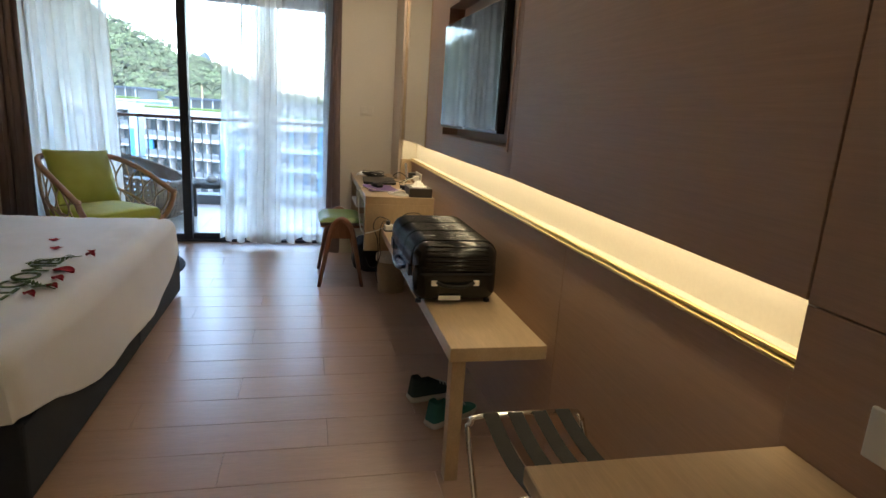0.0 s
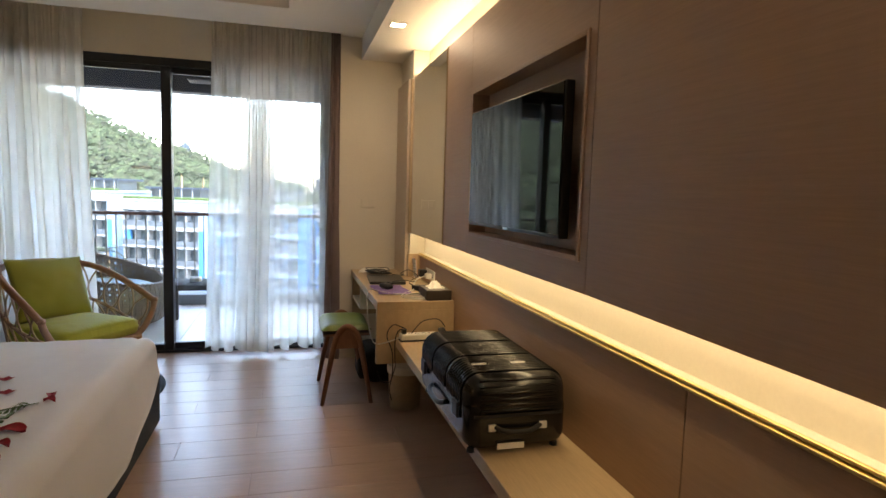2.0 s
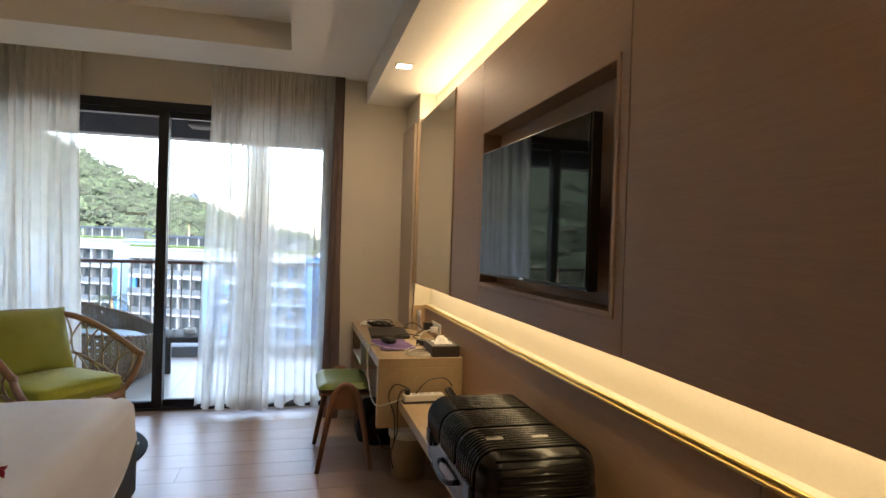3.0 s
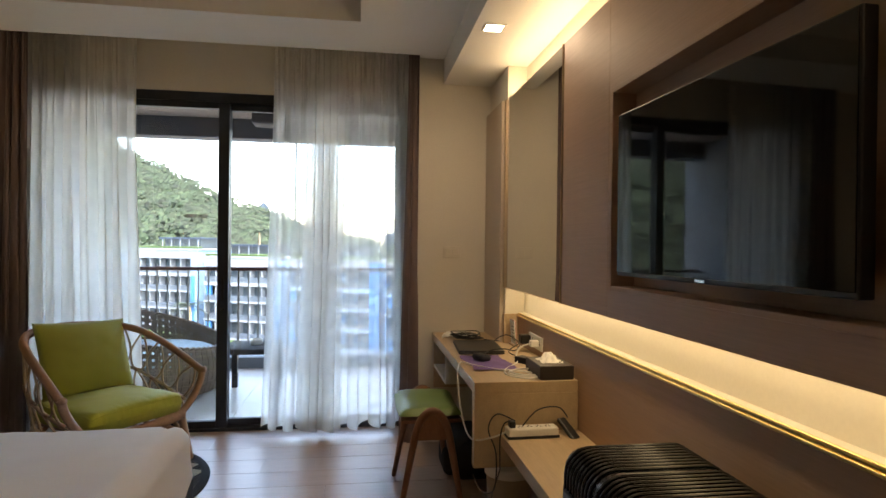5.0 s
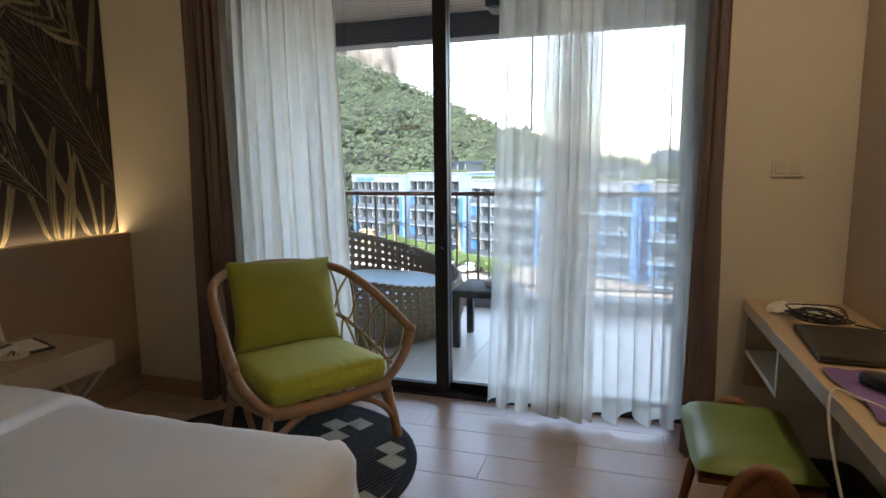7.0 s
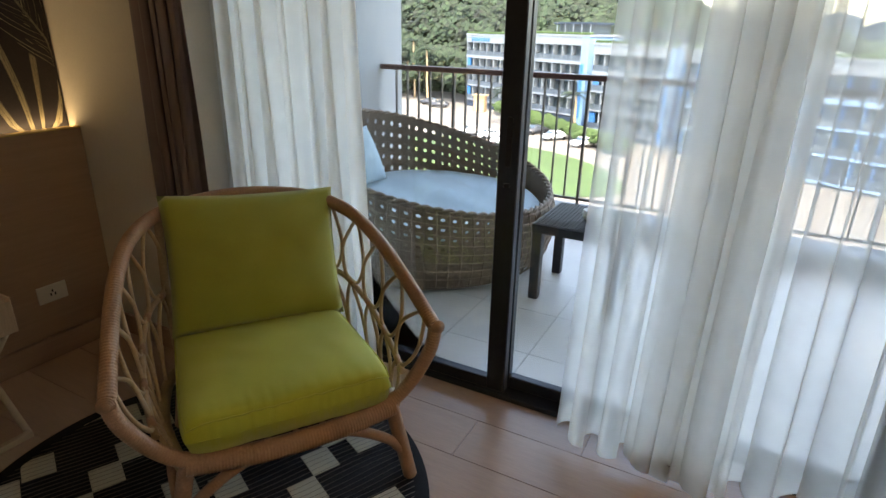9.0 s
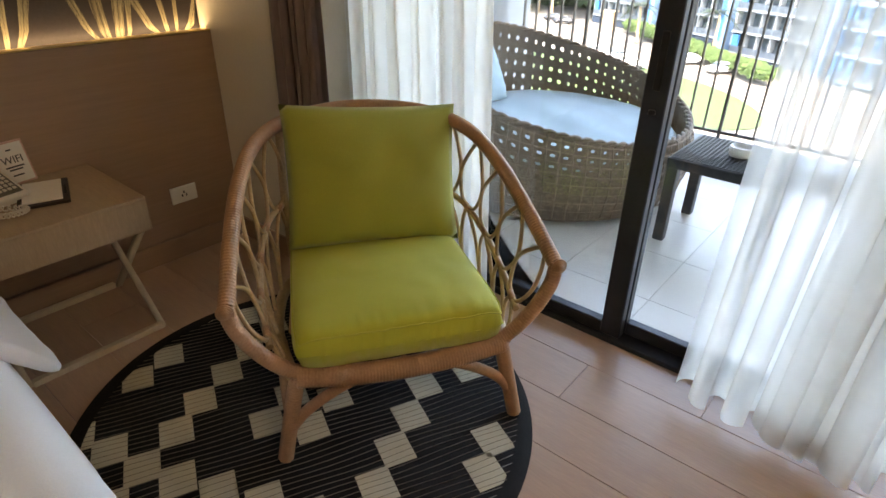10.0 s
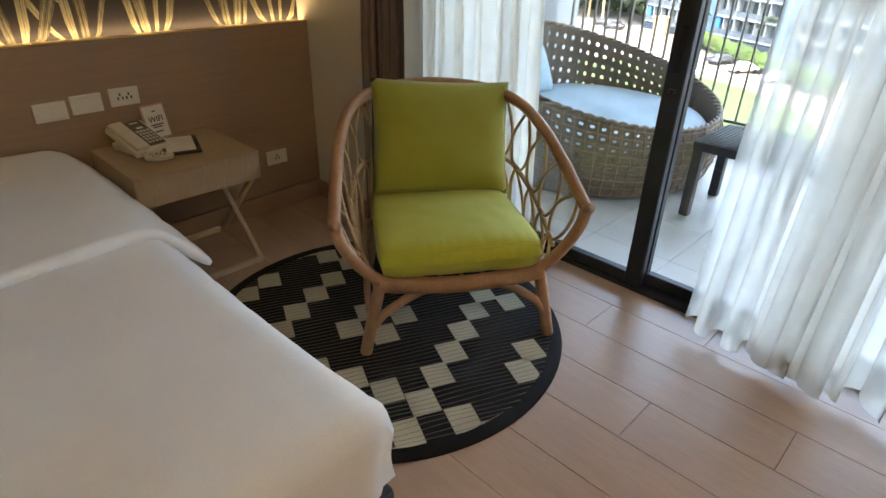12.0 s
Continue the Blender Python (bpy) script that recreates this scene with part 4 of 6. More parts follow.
for i in range(150):
    t = i / 149
    c = Vector((0.10 + 0.115 * math.sin(3.1 * t), -0.045 + 0.02 * t + 0.045 * math.sin(6.2 * t - 0.4), 0.012))
    coil.append(c + Vector((0.0, 0.008 * math.cos(i * 0.9), 0.008 * math.sin(i * 0.9) + 0.004)))
part("coiled_cord", tube(bmesh.new(), coil, 0.003, 5), M["phone_beige"], ph)

wf = thing("wifi_sign", "small standing card sign about the wireless network", "sign", -2.585, 6.655, NZ, 0)
m = pose(0, 0, 0, 0, -12, 12)
part("backing", boxed(-0.02, -0.005, -0.055, 0.055, 0.0, 0.15, 0.002, 1, m), M["pink"], wf, "pink card frame")
part("card", boxed(-0.0045, -0.0025, -0.048, 0.048, 0.008, 0.143, 0, 1, m), M["paper"], wf)
txt = bpy.data.curves.new("sign_word", "FONT")
txt.body, txt.size, txt.extrude = "WIFI", 0.035, 0.0006
txt.align_x = "CENTER"
tob = new("tmp_text", txt)
me = bpy.data.meshes.new_from_object(tob.evaluated_get(bpy.context.evaluated_depsgraph_get()))
bpy.data.objects.remove(tob)
me.materials.clear()
me.materials.append(M["ink"])
sw = new("sign_word", me)
sw.parent = wf
sw.matrix_basis = m @ pose(-0.0015, 0, 0.075, 90, 0, 90)
for k, (zz, ww) in enumerate(((0.06, 0.03), (0.05, 0.022), (0.03, 0.018), (0.118, 0.008))):
    part("print_line", boxed(-0.0024, -0.0015, -ww, ww, zz, zz + 0.005, 0, 1, m), M["ink"], wf)
pad = thing("notepad", "white notepad in a dark leather tray with a pen", "notepad", -2.425, 6.665, NZ, -18)
part("tray", boxed(-0.115, 0.115, -0.075, 0.075, 0.0, 0.010, 0.003), M["leather"], pad)
part("paper_block", boxed(-0.095, 0.095, -0.06, 0.055, 0.010, 0.016, 0.001, 1), M["paper"], pad)
part("pen", tube(bmesh.new(), [(-0.09, 0.064, 0.015), (0.05, 0.064, 0.015)], 0.004, 8), M["ink"], pad)


# ---- switches and sockets ----
def plate(name, label, m, w=0.118, h=0.075, holes=0, rockers=0):
    """A wall plate; local x across, z up, facing -y."""
    ob = thing(name, label, "socket" if holes else "switch")
    ob.matrix_basis = m
    part("plate", boxed(-w / 2, w / 2, -0.009, 0.0, -h / 2, h / 2, 0.003), M["white_plastic"], ob)
    for k in range(rockers):
        part("rocker", boxed(-w / 2 + 0.012 + k * (w - 0.024) / rockers + 0.001, -w / 2 + 0.012 + (k + 1) * (w - 0.024) / rockers - 0.001, -0.012, -0.008, -h / 2 + 0.014, h / 2 - 0.014, 0.002), M["white_plastic"], ob)
    for k in range(holes):
        cx = (k - (holes - 1) / 2) * 0.034
        for dx, dz in ((-0.009, -0.005), (0.009, -0.005), (0, 0.010)):
            part("hole", boxed(cx + dx - 0.003, cx + dx + 0.003, -0.0098, -0.0085, dz - 0.006, dz + 0.006), M["ink"], ob)
    return ob


for y, z, h, r, lb in ((6.272, 0.708, 0, 2, "white double light switch on the headboard"), (6.405, 0.718, 0, 1, "white wall plate on the headboard"), (6.552, 0.725, 2, 0, "white double power socket on the headboard"), (7.228, 0.295, 1, 0, "white power socket low on the headboard")):
    plate("power_socket" if h else "light_switch", lb, pose(XH, y, z, 0, 0, 90), holes=h, rockers=r)
for piece_of in plate("light_switch", "cream light switch on the pier", pose(0.735, YW, 1.298, 0, 0, 0), rockers=2).children:
    piece_of.data.materials[0] = M["wall"]
plate("light_switch", "white switch plate on the wood panel", pose(XP, 2.70, 0.93, 0, 0, -90))


# ---- rug ----
RXc, RYc, RR = -1.415, 6.925, 0.70
rug = tagged(part("rug", lathe(bmesh.new(), [(RR - 0.002, 0.0), (RR, 0.004), (RR - 0.003, 0.008), (RR - 0.045, 0.009)], 96, RXc, RYc), M["rug_black"]), "round black woven rug with cream squares", "rug")
E1, E2, RO = Vector((0.100, -0.047)), Vector((0.040, 0.085)), Vector((-1.161, 6.964))
cells = [(2.1, 2.63), (1.24, 3.43), (-1.6, 4.2), (-2.4, 3.28), (-1.47, 2.41), (-0.48, 1.42), (0.48, 0.46), (1.41, -0.5), (2.4, -1.47), (3.41, -2.43), (4.3, -3.4), (3.4, -0.42), (4.2, 0.6), (1.6, -2.5), (0.72, -3.53), (-0.05, -4.68), (-0.8, -5.72), (-1.55, -6.65), (-2.48, -7.55), (-3.3, -8.5), (-0.6, -7.5),
         (-2.5, -5.65), (-3.47, -4.84), (-4.43, -3.84), (-5.3, -2.87), (-6.35, -1.77), (-7.2, -2.73), (-8.0, -3.7), (-5.97, -5.7), (-5.2, -6.75), (-1.85, -2.95), (-1.18, -1.7), (-2.05, -0.62), (-2.65, -1.95)]
for i, j in cells:
    ring = [RO + E1 * (i + a) + E2 * (j + b) for a, b in ((-0.5, -0.5), (0.5, -0.5), (0.5, 0.5), (-0.5, 0.5))]
    inside = []
    for k in range(4):
        for s in range(6):
            p = ring[k].lerp(ring[(k + 1) % 4], s / 6)
            d = p - Vector((RXc, RYc))
            if d.length > RR - 0.05:
                d = d.normalized() * (RR - 0.05)
            q = d + Vector((RXc, RYc))
            if not inside or (q - inside[-1]).length > 0.002:
                inside.append(q)
    bm = bmesh.new()
    lo = [bm.verts.new((q.x, q.y, 0.0085)) for q in inside]
    hi = [bm.verts.new((q.x, q.y, 0.0112)) for q in inside]
    if len(inside) > 2 and (inside[0] - inside[len(inside) // 2]).length > 0.03:
        bm.faces.new(hi)
        for k in range(len(hi)):
            bm.faces.new((lo[k - 1], lo[k], hi[k], hi[k - 1]))
        bmesh.ops.recalc_face_normals(bm, faces=bm.faces)
        part("square", bm, M["rug_cream"], rug)
    else:
        bm.free()
# rows of stitching along the squares' edge
bm = bmesh.new()
en = E2.normalized()
fn = Vector((-en.y, en.x))
for k in range(-34, 35):
    off = k * 0.0204
    half = math.sqrt(max(0, (RR - 0.048) ** 2 - off ** 2))
    if half > 0.02:
        c = Vector((RXc, RYc)) + fn * off
        a, b = c - en * half, c + en * half
        n = max(2, int(half * 2 / 0.06))
        tube(bm, [(a.lerp(b, s / n).x + fn.x * 0.004 * math.sin(s * 0.9 + k * 0.35), a.lerp(b, s / n).y + fn.y * 0.004 * math.sin(s * 0.9 + k * 0.35), 0.0104) for s in range(n + 1)], 0.0013, 4)
part("stitching", bm, M["rug_groove"], rug, "raised grey stitched rows")

# ---- rattan armchair ----
chair = thing("rattan_armchair", "rattan armchair with lime green seat cushion and pillow", "armchair", -1.113, 7.045, 0.009, 56)
top = smoothed([(-0.445, 0.0, 0.53), (-0.425, 0.17, 0.622), (-0.395, 0.35, 0.708), (-0.34, 0.51, 0.768), (-0.22, 0.645, 0.797), (0.0, 0.705, 0.808), (0.22, 0.645, 0.797), (0.34, 0.51, 0.768), (0.395, 0.35, 0.708), (0.425, 0.17, 0.622), (0.445, 0.0, 0.53)], 7)
part("top_rail", wrapped(top, 0.0215, 12), M["rattan_bind"], chair, "thick cane-wrapped top rail")
for s in (-1, 1):
    part("arm_front", wrapped(smoothed([(s * 0.447, -0.004, 0.537), (s * 0.43, -0.012, 0.47), (s * 0.38, -0.01, 0.385), (s * 0.315, -0.002, 0.315), (s * 0.24, 0.0, 0.285)], 6), 0.021), M["rattan_bind"], chair)
    kn = bmesh.new()
    for k in range(4):
        lathe(kn, [(0.001, 0.0), (0.023 - k * 0.004, 0.001 + k * 0.003), (0.023 - k * 0.004, 0.005 + k * 0.003), (0.001, 0.006 + k * 0.003)], 14)
    o = part("knot", kn, M["rattan_bind"], chair, "coiled end of the arm")
    o.matrix_basis = pose(s * 0.447, -0.018, 0.532, 90, 0, 0)
part("seat_front_rail", wrapped(smoothed([(-0.30, 0.0, 0.288), (-0.15, -0.016, 0.278), (0, -0.02, 0.274), (0.15, -0.016, 0.278), (0.30, 0.0, 0.288)], 5), 0.030), M["rattan_bind"], chair)
part("seat_ring", tube(bmesh.new(), smoothed([(-0.31, 0.0, 0.29), (-0.34, 0.25, 0.285), (-0.27, 0.52, 0.28), (0.0, 0.60, 0.28), (0.27, 0.52, 0.28), (0.34, 0.25, 0.285), (0.31, 0.0, 0.29)], 6), 0.018, 10), M["rattan"], chair)
for k in range(7):
    x = -0.24 + k * 0.08
    part("seat_slat", tube(bmesh.new(), [(x, 0.0, 0.29), (x, 0.56, 0.29)], 0.008, 6), M["rattan"], chair)
for s in (-1, 1):
    part("front_leg", wrapped([(s * 0.362, 0.0, 0.0), (s * 0.332, 0.003, 0.14), (s * 0.298, 0.006, 0.29)], 0.0225), M["rattan_bind"], chair)
    part("back_leg", wrapped([(s * 0.30, 0.60, 0.0), (s * 0.28, 0.56, 0.14), (s * 0.255, 0.53, 0.29)], 0.0225), M["rattan_bind"], chair)
    part("brace", wrapped(smoothed([(s * 0.338, 0.0, 0.10), (s * 0.29, -0.006, 0.165), (s * 0.21, -0.012, 0.225), (s * 0.13, -0.012, 0.262)], 5), 0.0155), M["rattan_bind"], chair)
    part("side_brace", tube(bmesh.new(), smoothed([(s * 0.335, 0.01, 0.12), (s * 0.34, 0.10, 0.20), (s * 0.33, 0.20, 0.26)], 5), 0.0135, 10), M["rattan_bind"], chair)
    part("back_brace", tube(bmesh.new(), smoothed([(s * 0.285, 0.565, 0.12), (s * 0.20, 0.59, 0.21), (s * 0.12, 0.60, 0.27)], 5), 0.0135, 10), M["rattan_bind"], chair)
    part("back_post", tube(bmesh.new(), [(s * 0.27, 0.53, 0.28), (s * 0.275, 0.60, 0.55), (s * 0.265, 0.635, 0.785)], 0.014, 10), M["rattan"], chair)
    # woven cane lattice between the arm and the seat
    mid = smoothed([(s * 0.275, 0.60, 0.53), (s * 0.335, 0.50, 0.51), (s * 0.37, 0.36, 0.455), (s * 0.375, 0.20, 0.40), (s * 0.36, 0.05, 0.36)], 7)
    part("lattice_rail", tube(bmesh.new(), mid, 0.0105, 8), M["rattan"], chair)
    up = [p for p in top if (p.x * s > 0.25)]
    up = sorted(up, key=lambda p: -p.y)
    lo = smoothed([(s * 0.275, 0.53, 0.30), (s * 0.33, 0.40, 0.29), (s * 0.345, 0.25, 0.29), (s * 0.325, 0.08, 0.29), (s * 0.31, 0.01, 0.30)], 7)

    def on(line, t):
        i = min(len(line) - 1.001, max(0, t * (len(line) - 1)))
        return line[int(i)].lerp(line[int(i) + 1], i - int(i))

    for k in range(5):
        a, b = k / 5, (k + 1) / 5
        for p, q in ((a, b), (b, a)):
            c = (p + q) / 2
            pts = [on(up, c), on(up, p * 0.8 + q * 0.2).lerp(on(mid, p * 0.8 + q * 0.2), 0.3), on(up, p).lerp(on(mid, p), 0.6), on(mid, p * 0.8 + q * 0.2).lerp(on(up, p), 0.08), on(mid, c), on(mid, q * 0.8 + p * 0.2).lerp(on(lo, q), 0.35), on(lo, q).lerp(on(mid, q), 0.25), on(lo, q)]
            part("cane", tube(bmesh.new(), smoothed(pts, 4), 0.0068, 6), M["rattan"], chair)
        c = on(mid, (a + b) / 2)
        part("binding", tube(bmesh.new(), [c + (on(mid, (a + b) / 2 + 0.03) - c), c - (on(mid, (a + b) / 2 + 0.03) - c)], 0.0115, 8), M["rattan_bind"], chair)
# backrest canes behind the pillow
for k in range(5):
    x = -0.18 + k * 0.09
    part("back_cane", tube(bmesh.new(), smoothed([(x, 0.66 - abs(x) * 0.2, 0.79), (x * 0.8, 0.655, 0.6), (x * 1.2, 0.62, 0.45), (x, 0.58, 0.29)], 4), 0.006, 6), M["rattan"], chair)


for ob in chair.children:
    if ob.matrix_basis.is_identity:
        ob.data.transform(Matrix.Diagonal((0.968, 1, 1, 1)))
    else:
        ob.matrix_basis = Matrix.Diagonal((0.968, 1, 1, 1)) @ ob.matrix_basis
# seat cushion, bevelled block with puffed top and piping
bm = bmesh.new()
n = 44
SW, SD = 0.595, 0.60


def cush(u, v, s):
    a, b = 2 * u - 1, 2 * v - 1
    e = (1 - abs(a) ** 10) * (1 - abs(b) ** 10)
    h = 0.064 * max(0, e) ** 0.24
    dome = 0.016 * (1 - a * a) * (1 - b * b)
    cx = (1 - 0.045 * abs(b) ** 6) * (1 - 0.045 * (b + 1))
    gather = 0.0035 * math.sin(46 * a + 9 * noise.noise(Vector((a * 6, 0, 2)))) * max(0, 1 - abs(b + 0.9) * 5) if s > 0 else 0
    return (a * SW / 2 * cx, 0.272 + b * SD / 2 * (1 - 0.04 * abs(a) ** 6), 0.364 + gather + s * (h + (dome if s > 0 else 0)) + 0.003 * noise.noise(Vector((a * 4, b * 4, s))))


for s in (-1, 1):
    sheet(bm, n, n, lambda u, v, s=s: cush(u, v, s))
bmesh.ops.remove_doubles(bm, verts=bm.verts, dist=0.001)
bmesh.ops.recalc_face_normals(bm, faces=bm.faces)
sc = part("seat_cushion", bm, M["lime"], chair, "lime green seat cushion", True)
edge = [cush(0.5 + 0.5 * math.cos(t) * (1 / max(abs(math.cos(t)), abs(math.sin(t)))) * 0.972, 0.5 + 0.5 * math.sin(t) * (1 / max(abs(math.cos(t)), abs(math.sin(t)))) * 0.972, 1) for t in [2 * math.pi * k / 96 for k in range(96)]]
part("piping", tube(bmesh.new(), edge, 0.0020, 6, closed=True), M["lime"], sc)
tp = tagged(pillow("throw_pillow", 0.560, 0.450, 0.16, 5.0, M["lime_shaded"], None, "", 0.045), "square lime green throw pillow leaning on the chair back", "pillow")
tp.matrix_basis = pose(-1.113, 7.045, 0.009, 0, 0, 56) @ pose(0.018, 0.505, 0.634, -20, 3.0, 0)

# ---- stool ----
stool = thing("stool", "bentwood stool with green padded seat at the desk", "stool", 0.478, 6.68)
bm = bmesh.new()
sheet(bm, 12, 18, lambda u, v: ((2 * u - 1) * 0.165 * (1 - 0.03 * abs(2 * v - 1) ** 6), (2 * v - 1) * 0.235 * (1 - 0.04 * abs(2 * u - 1) ** 6), 0.465 + 0.045 * (max(0, (1 - abs(2 * u - 1) ** 5) * (1 - abs(2 * v - 1) ** 6)) ** 0.45) + 0.02 * (2 * v - 1) ** 2))
sheet(bm, 1, 1, lambda u, v: ((2 * u - 1) * 0.15, (1 - 2 * v) * 0.215, 0.462))
part("seat", bm, M["seat_green"], stool, "green vinyl padded seat", True)
part("seat_board", boxed(-0.155, 0.155, -0.225, 0.225, 0.445, 0.463, 0.005), M["walnut"], stool)
for y in (-0.252, 0.252):
    arch = smoothed([(-0.158, y * 1.02, 0.0), (-0.118, y, 0.22), (-0.082, y * 0.98, 0.40), (-0.05, y * 0.97, 0.475), (0, y * 0.95, 0.51), (0.05, y * 0.97, 0.475), (0.082, y * 0.98, 0.40), (0.118, y, 0.22), (0.158, y * 1.02, 0.0)], 5)
    part("leg_arch", tube(bmesh.new(), arch, [0.015 + 0.012 * math.sin(math.pi * i / (len(arch) - 1)) for i in range(len(arch))], 8, flat=0.75), M["walnut"], stool, "bent wooden leg frame")
    bm = bmesh.new()
    inner = [(p.x, p.y, p.z) for p in arch if p.z > 0.36]
    f = [bm.verts.new((x, yy - 0.009, z)) for x, yy, z in inner]
    g = [bm.verts.new((x, yy + 0.009, z)) for x, yy, z in inner]
    bm.faces.new(f), bm.faces.new(g[::-1])
    for k in range(len(f)):
        bm.faces.new((f[k - 1], f[k], g[k], g[k - 1]))
    bmesh.ops.recalc_face_normals(bm, faces=bm.faces)
    part("arch_web", bm, M["walnut"], stool)

# ---- desk, bench, dresser ----
desk = thing("desk", "light wood wall-hung desk with an open shelf", "desk")
DX0, DX1, DY0, DY1 = 0.606, XQ - 0.002, 6.018, YW - 0.002
part("desktop", boxed(DX0, DX1, DY0, DY1, 0.70, 0.75, 0.002, 1), M["veneer_v"], desk)
part("end_panel", boxed(DX0, DX1, DY0, DY0 + 0.045, 0.38, 0.70, 0.002, 1), M["veneer_v"], desk)
part("end_panel", boxed(DX0 + 0.01, DX1, DY1 - 0.03, DY1, 0.38, 0.70, 0.002, 1), M["veneer_v"], desk)
part("shelf_divider", boxed(DX0 + 0.012, DX1, 6.955, 6.975, 0.52, 0.70, 0.002, 1), M["white_plastic"], desk, "pale shelf divider")
part("shelf", boxed(DX0 + 0.012, DX1, 6.975, DY1 - 0.03, 0.52, 0.54, 0.002, 1), M["white_plastic"], desk, "pale open shelf board")
part("back_panel", boxed(DX1 - 0.02, DX1, DY0 + 0.045, 6.955, 0.40, 0.70), M["veneer"], desk)

bench = thing("luggage_bench", "light wood luggage bench fixed along the wall", "bench")
part("benchtop", boxed(0.72, XQ - 0.002, 3.98, DY0 - 0.003, 0.483, 0.535, 0.002, 1), M["veneer_v"], bench)
part("leg", boxed(0.735, 0.785, 4.005, 4.06, 0.0, 0.483, 0.002, 1), M["veneer_v"], bench)

dr = thing("dresser", "light wood cabinet against the panelled wall", "cabinet")
part("body", boxed(0.562, XP - 0.002, 1.4, 2.868, 0.0, 0.800, 0.002, 1), M["veneer_v"], dr)
part("top", boxed(0.547, XP - 0.002, 1.39, 2.882, 0.802, 0.830, 0.002, 1), M["veneer_v"], dr)
for y0, y1 in ((1.42, 2.12), (2.13, 2.84)):
    part("door", boxed(0.548, 0.561, y0, y1, 0.03, 0.785, 0.002, 1), M["veneer_v"], dr)

# ---- television ----
tv = thing("television", "slim black television in the wall recess showing reflections", "television", 0.962, 4.925, 1.508, 2.2)
part("cabinet", boxed(0.0, 0.035, -0.446, 0.446, -0.262, 0.262, 0.004), M["black"], tv)
part("screen", boxed(-0.004, 0.0, -0.441, 0.441, -0.249, 0.257, 0.001, 1), M["tv_screen"], tv, "glossy dark screen")
part("wall_bracket", boxed(0.035, 0.112, -0.15, 0.15, -0.1, 0.1, 0.004), M["black"], tv)
part("logo_bar", boxed(-0.006, -0.003, -0.02, 0.02, -0.258, -0.251), M["chrome"], tv)

# ---- downlight ----
dl = thing("downlight", "small square recessed downlight, switched on", "downlight", 0.767, 6.434, ZS)
bm = bmesh.new()
for a in ((-0.055, 0.055, -0.055, -0.042), (-0.055, 0.055, 0.042, 0.055), (-0.055, -0.042, -0.042, 0.042), (0.042, 0.055, -0.042, 0.042)):
    box(bm, *a, -0.006, 0.0, 0.001, 1)
part("bezel", bm, M["white_plastic"], dl)
part("diffuser", boxed(-0.042, 0.042, -0.042, 0.042, -0.003, -0.001), M["downlight"], dl)


# ---- suitcase ----
case = thing("suitcase", "black ribbed hard-shell suitcase lying on the bench", "suitcase", 0.845, 4.78, 0.535)
CW, CL = 0.182, 0.345


def shell(z0, z1, r):
    bm = bmesh.new()
    box(bm, -CW, CW, -CL, CL, z0, z1, r, 5)
    for f in bm.faces:
        f.smooth = True
    return bm


CW -= 0.0015
part("lower_shell", shell(0.012, 0.195, 0.05), M["case"], case)
CW += 0.0015
up = part("upper_shell", shell(0.075, 0.262, 0.065), M["case"], case)
part("zip_band", boxed(-CW + 0.028, CW - 0.028, -CL - 0.0015, CL + 0.0015, 0.128, 0.138, 0.0005, 1), M["bag"], case, "dark zip band")
# close ribs in groups over the lid and down its long edges, ribs across the near end
for k in range(29):
    y = -CL + 0.07 + k * (2 * CL - 0.14) / 28
    if k % 10 != 9:
        arc = [(CW - 0.065 + 0.067 * math.cos(radians(q)), 0.197 + 0.067 * math.sin(radians(q))) for q in range(0, 91, 15)]
        over = [(-CW - 0.002, 0.150)] + [(-p, z) for p, z in arc] + [(p, z) for p, z in arc[::-1]] + [(CW + 0.002, 0.150)]
        part("rib", tube(bmesh.new(), [(p, y, z) for p, z in over], 0.0048, 6), M["case"], up)
for k in range(6):
    part("rib", tube(bmesh.new(), smoothed([(-0.135, -CL + 0.012 * max(0, k - 2) ** 1.6 * 0.33, 0.150 + k * 0.019), (0.135, -CL + 0.012 * max(0, k - 2) ** 1.6 * 0.33, 0.150 + k * 0.019)], 2), 0.0055, 6), M["case"], up)
part("handle", tube(bmesh.new(), smoothed([(-0.085, -CL - 0.004, 0.10), (-0.05, -CL - 0.022, 0.088), (0.03, -CL - 0.022, 0.086), (0.075, -CL - 0.004, 0.098)], 5), 0.008, 8), M["bag"], case)
for x in (-0.095, 0.085):
    part("handle_mount", boxed(x - 0.013, x + 0.013, -CL - 0.01, -CL, 0.084, 0.108, 0.003), M["white_plastic"], case, "pale handle mount")
part("tag", boxed(-0.075, 0.02, -CL - 0.006, -CL - 0.003, 0.022, 0.042, 0.001, 1), M["paper"], case, "white luggage tag")
part("tag", boxed(0.0, 0.07, -CL - 0.05, -CL - 0.012, 0.004, 0.007, 0.001, 1, pose(0, 0, 0.0, 8, 0, 6)), M["paper"], case, "white luggage tag")
for y in (-0.06, 0.06):
    part("label", boxed(-0.05 + y * 1.2, 0.0 + y * 1.2, -CL + 0.13, -CL + 0.155, 0.2655, 0.2675), M["paper"], case, "small pale sticker")
part("side_handle", tube(bmesh.new(), smoothed([(-CW - 0.004, -0.1, 0.10), (-CW - 0.024, -0.06, 0.09), (-CW - 0.024, 0.06, 0.09), (-CW - 0.004, 0.1, 0.10)], 5), 0.010, 8), M["black"], case)
for y in (-0.24, 0.24):
    part("latch", boxed(-CW - 0.012, -CW, y - 0.03, y + 0.03, 0.105, 0.16, 0.004), M["black"], case)
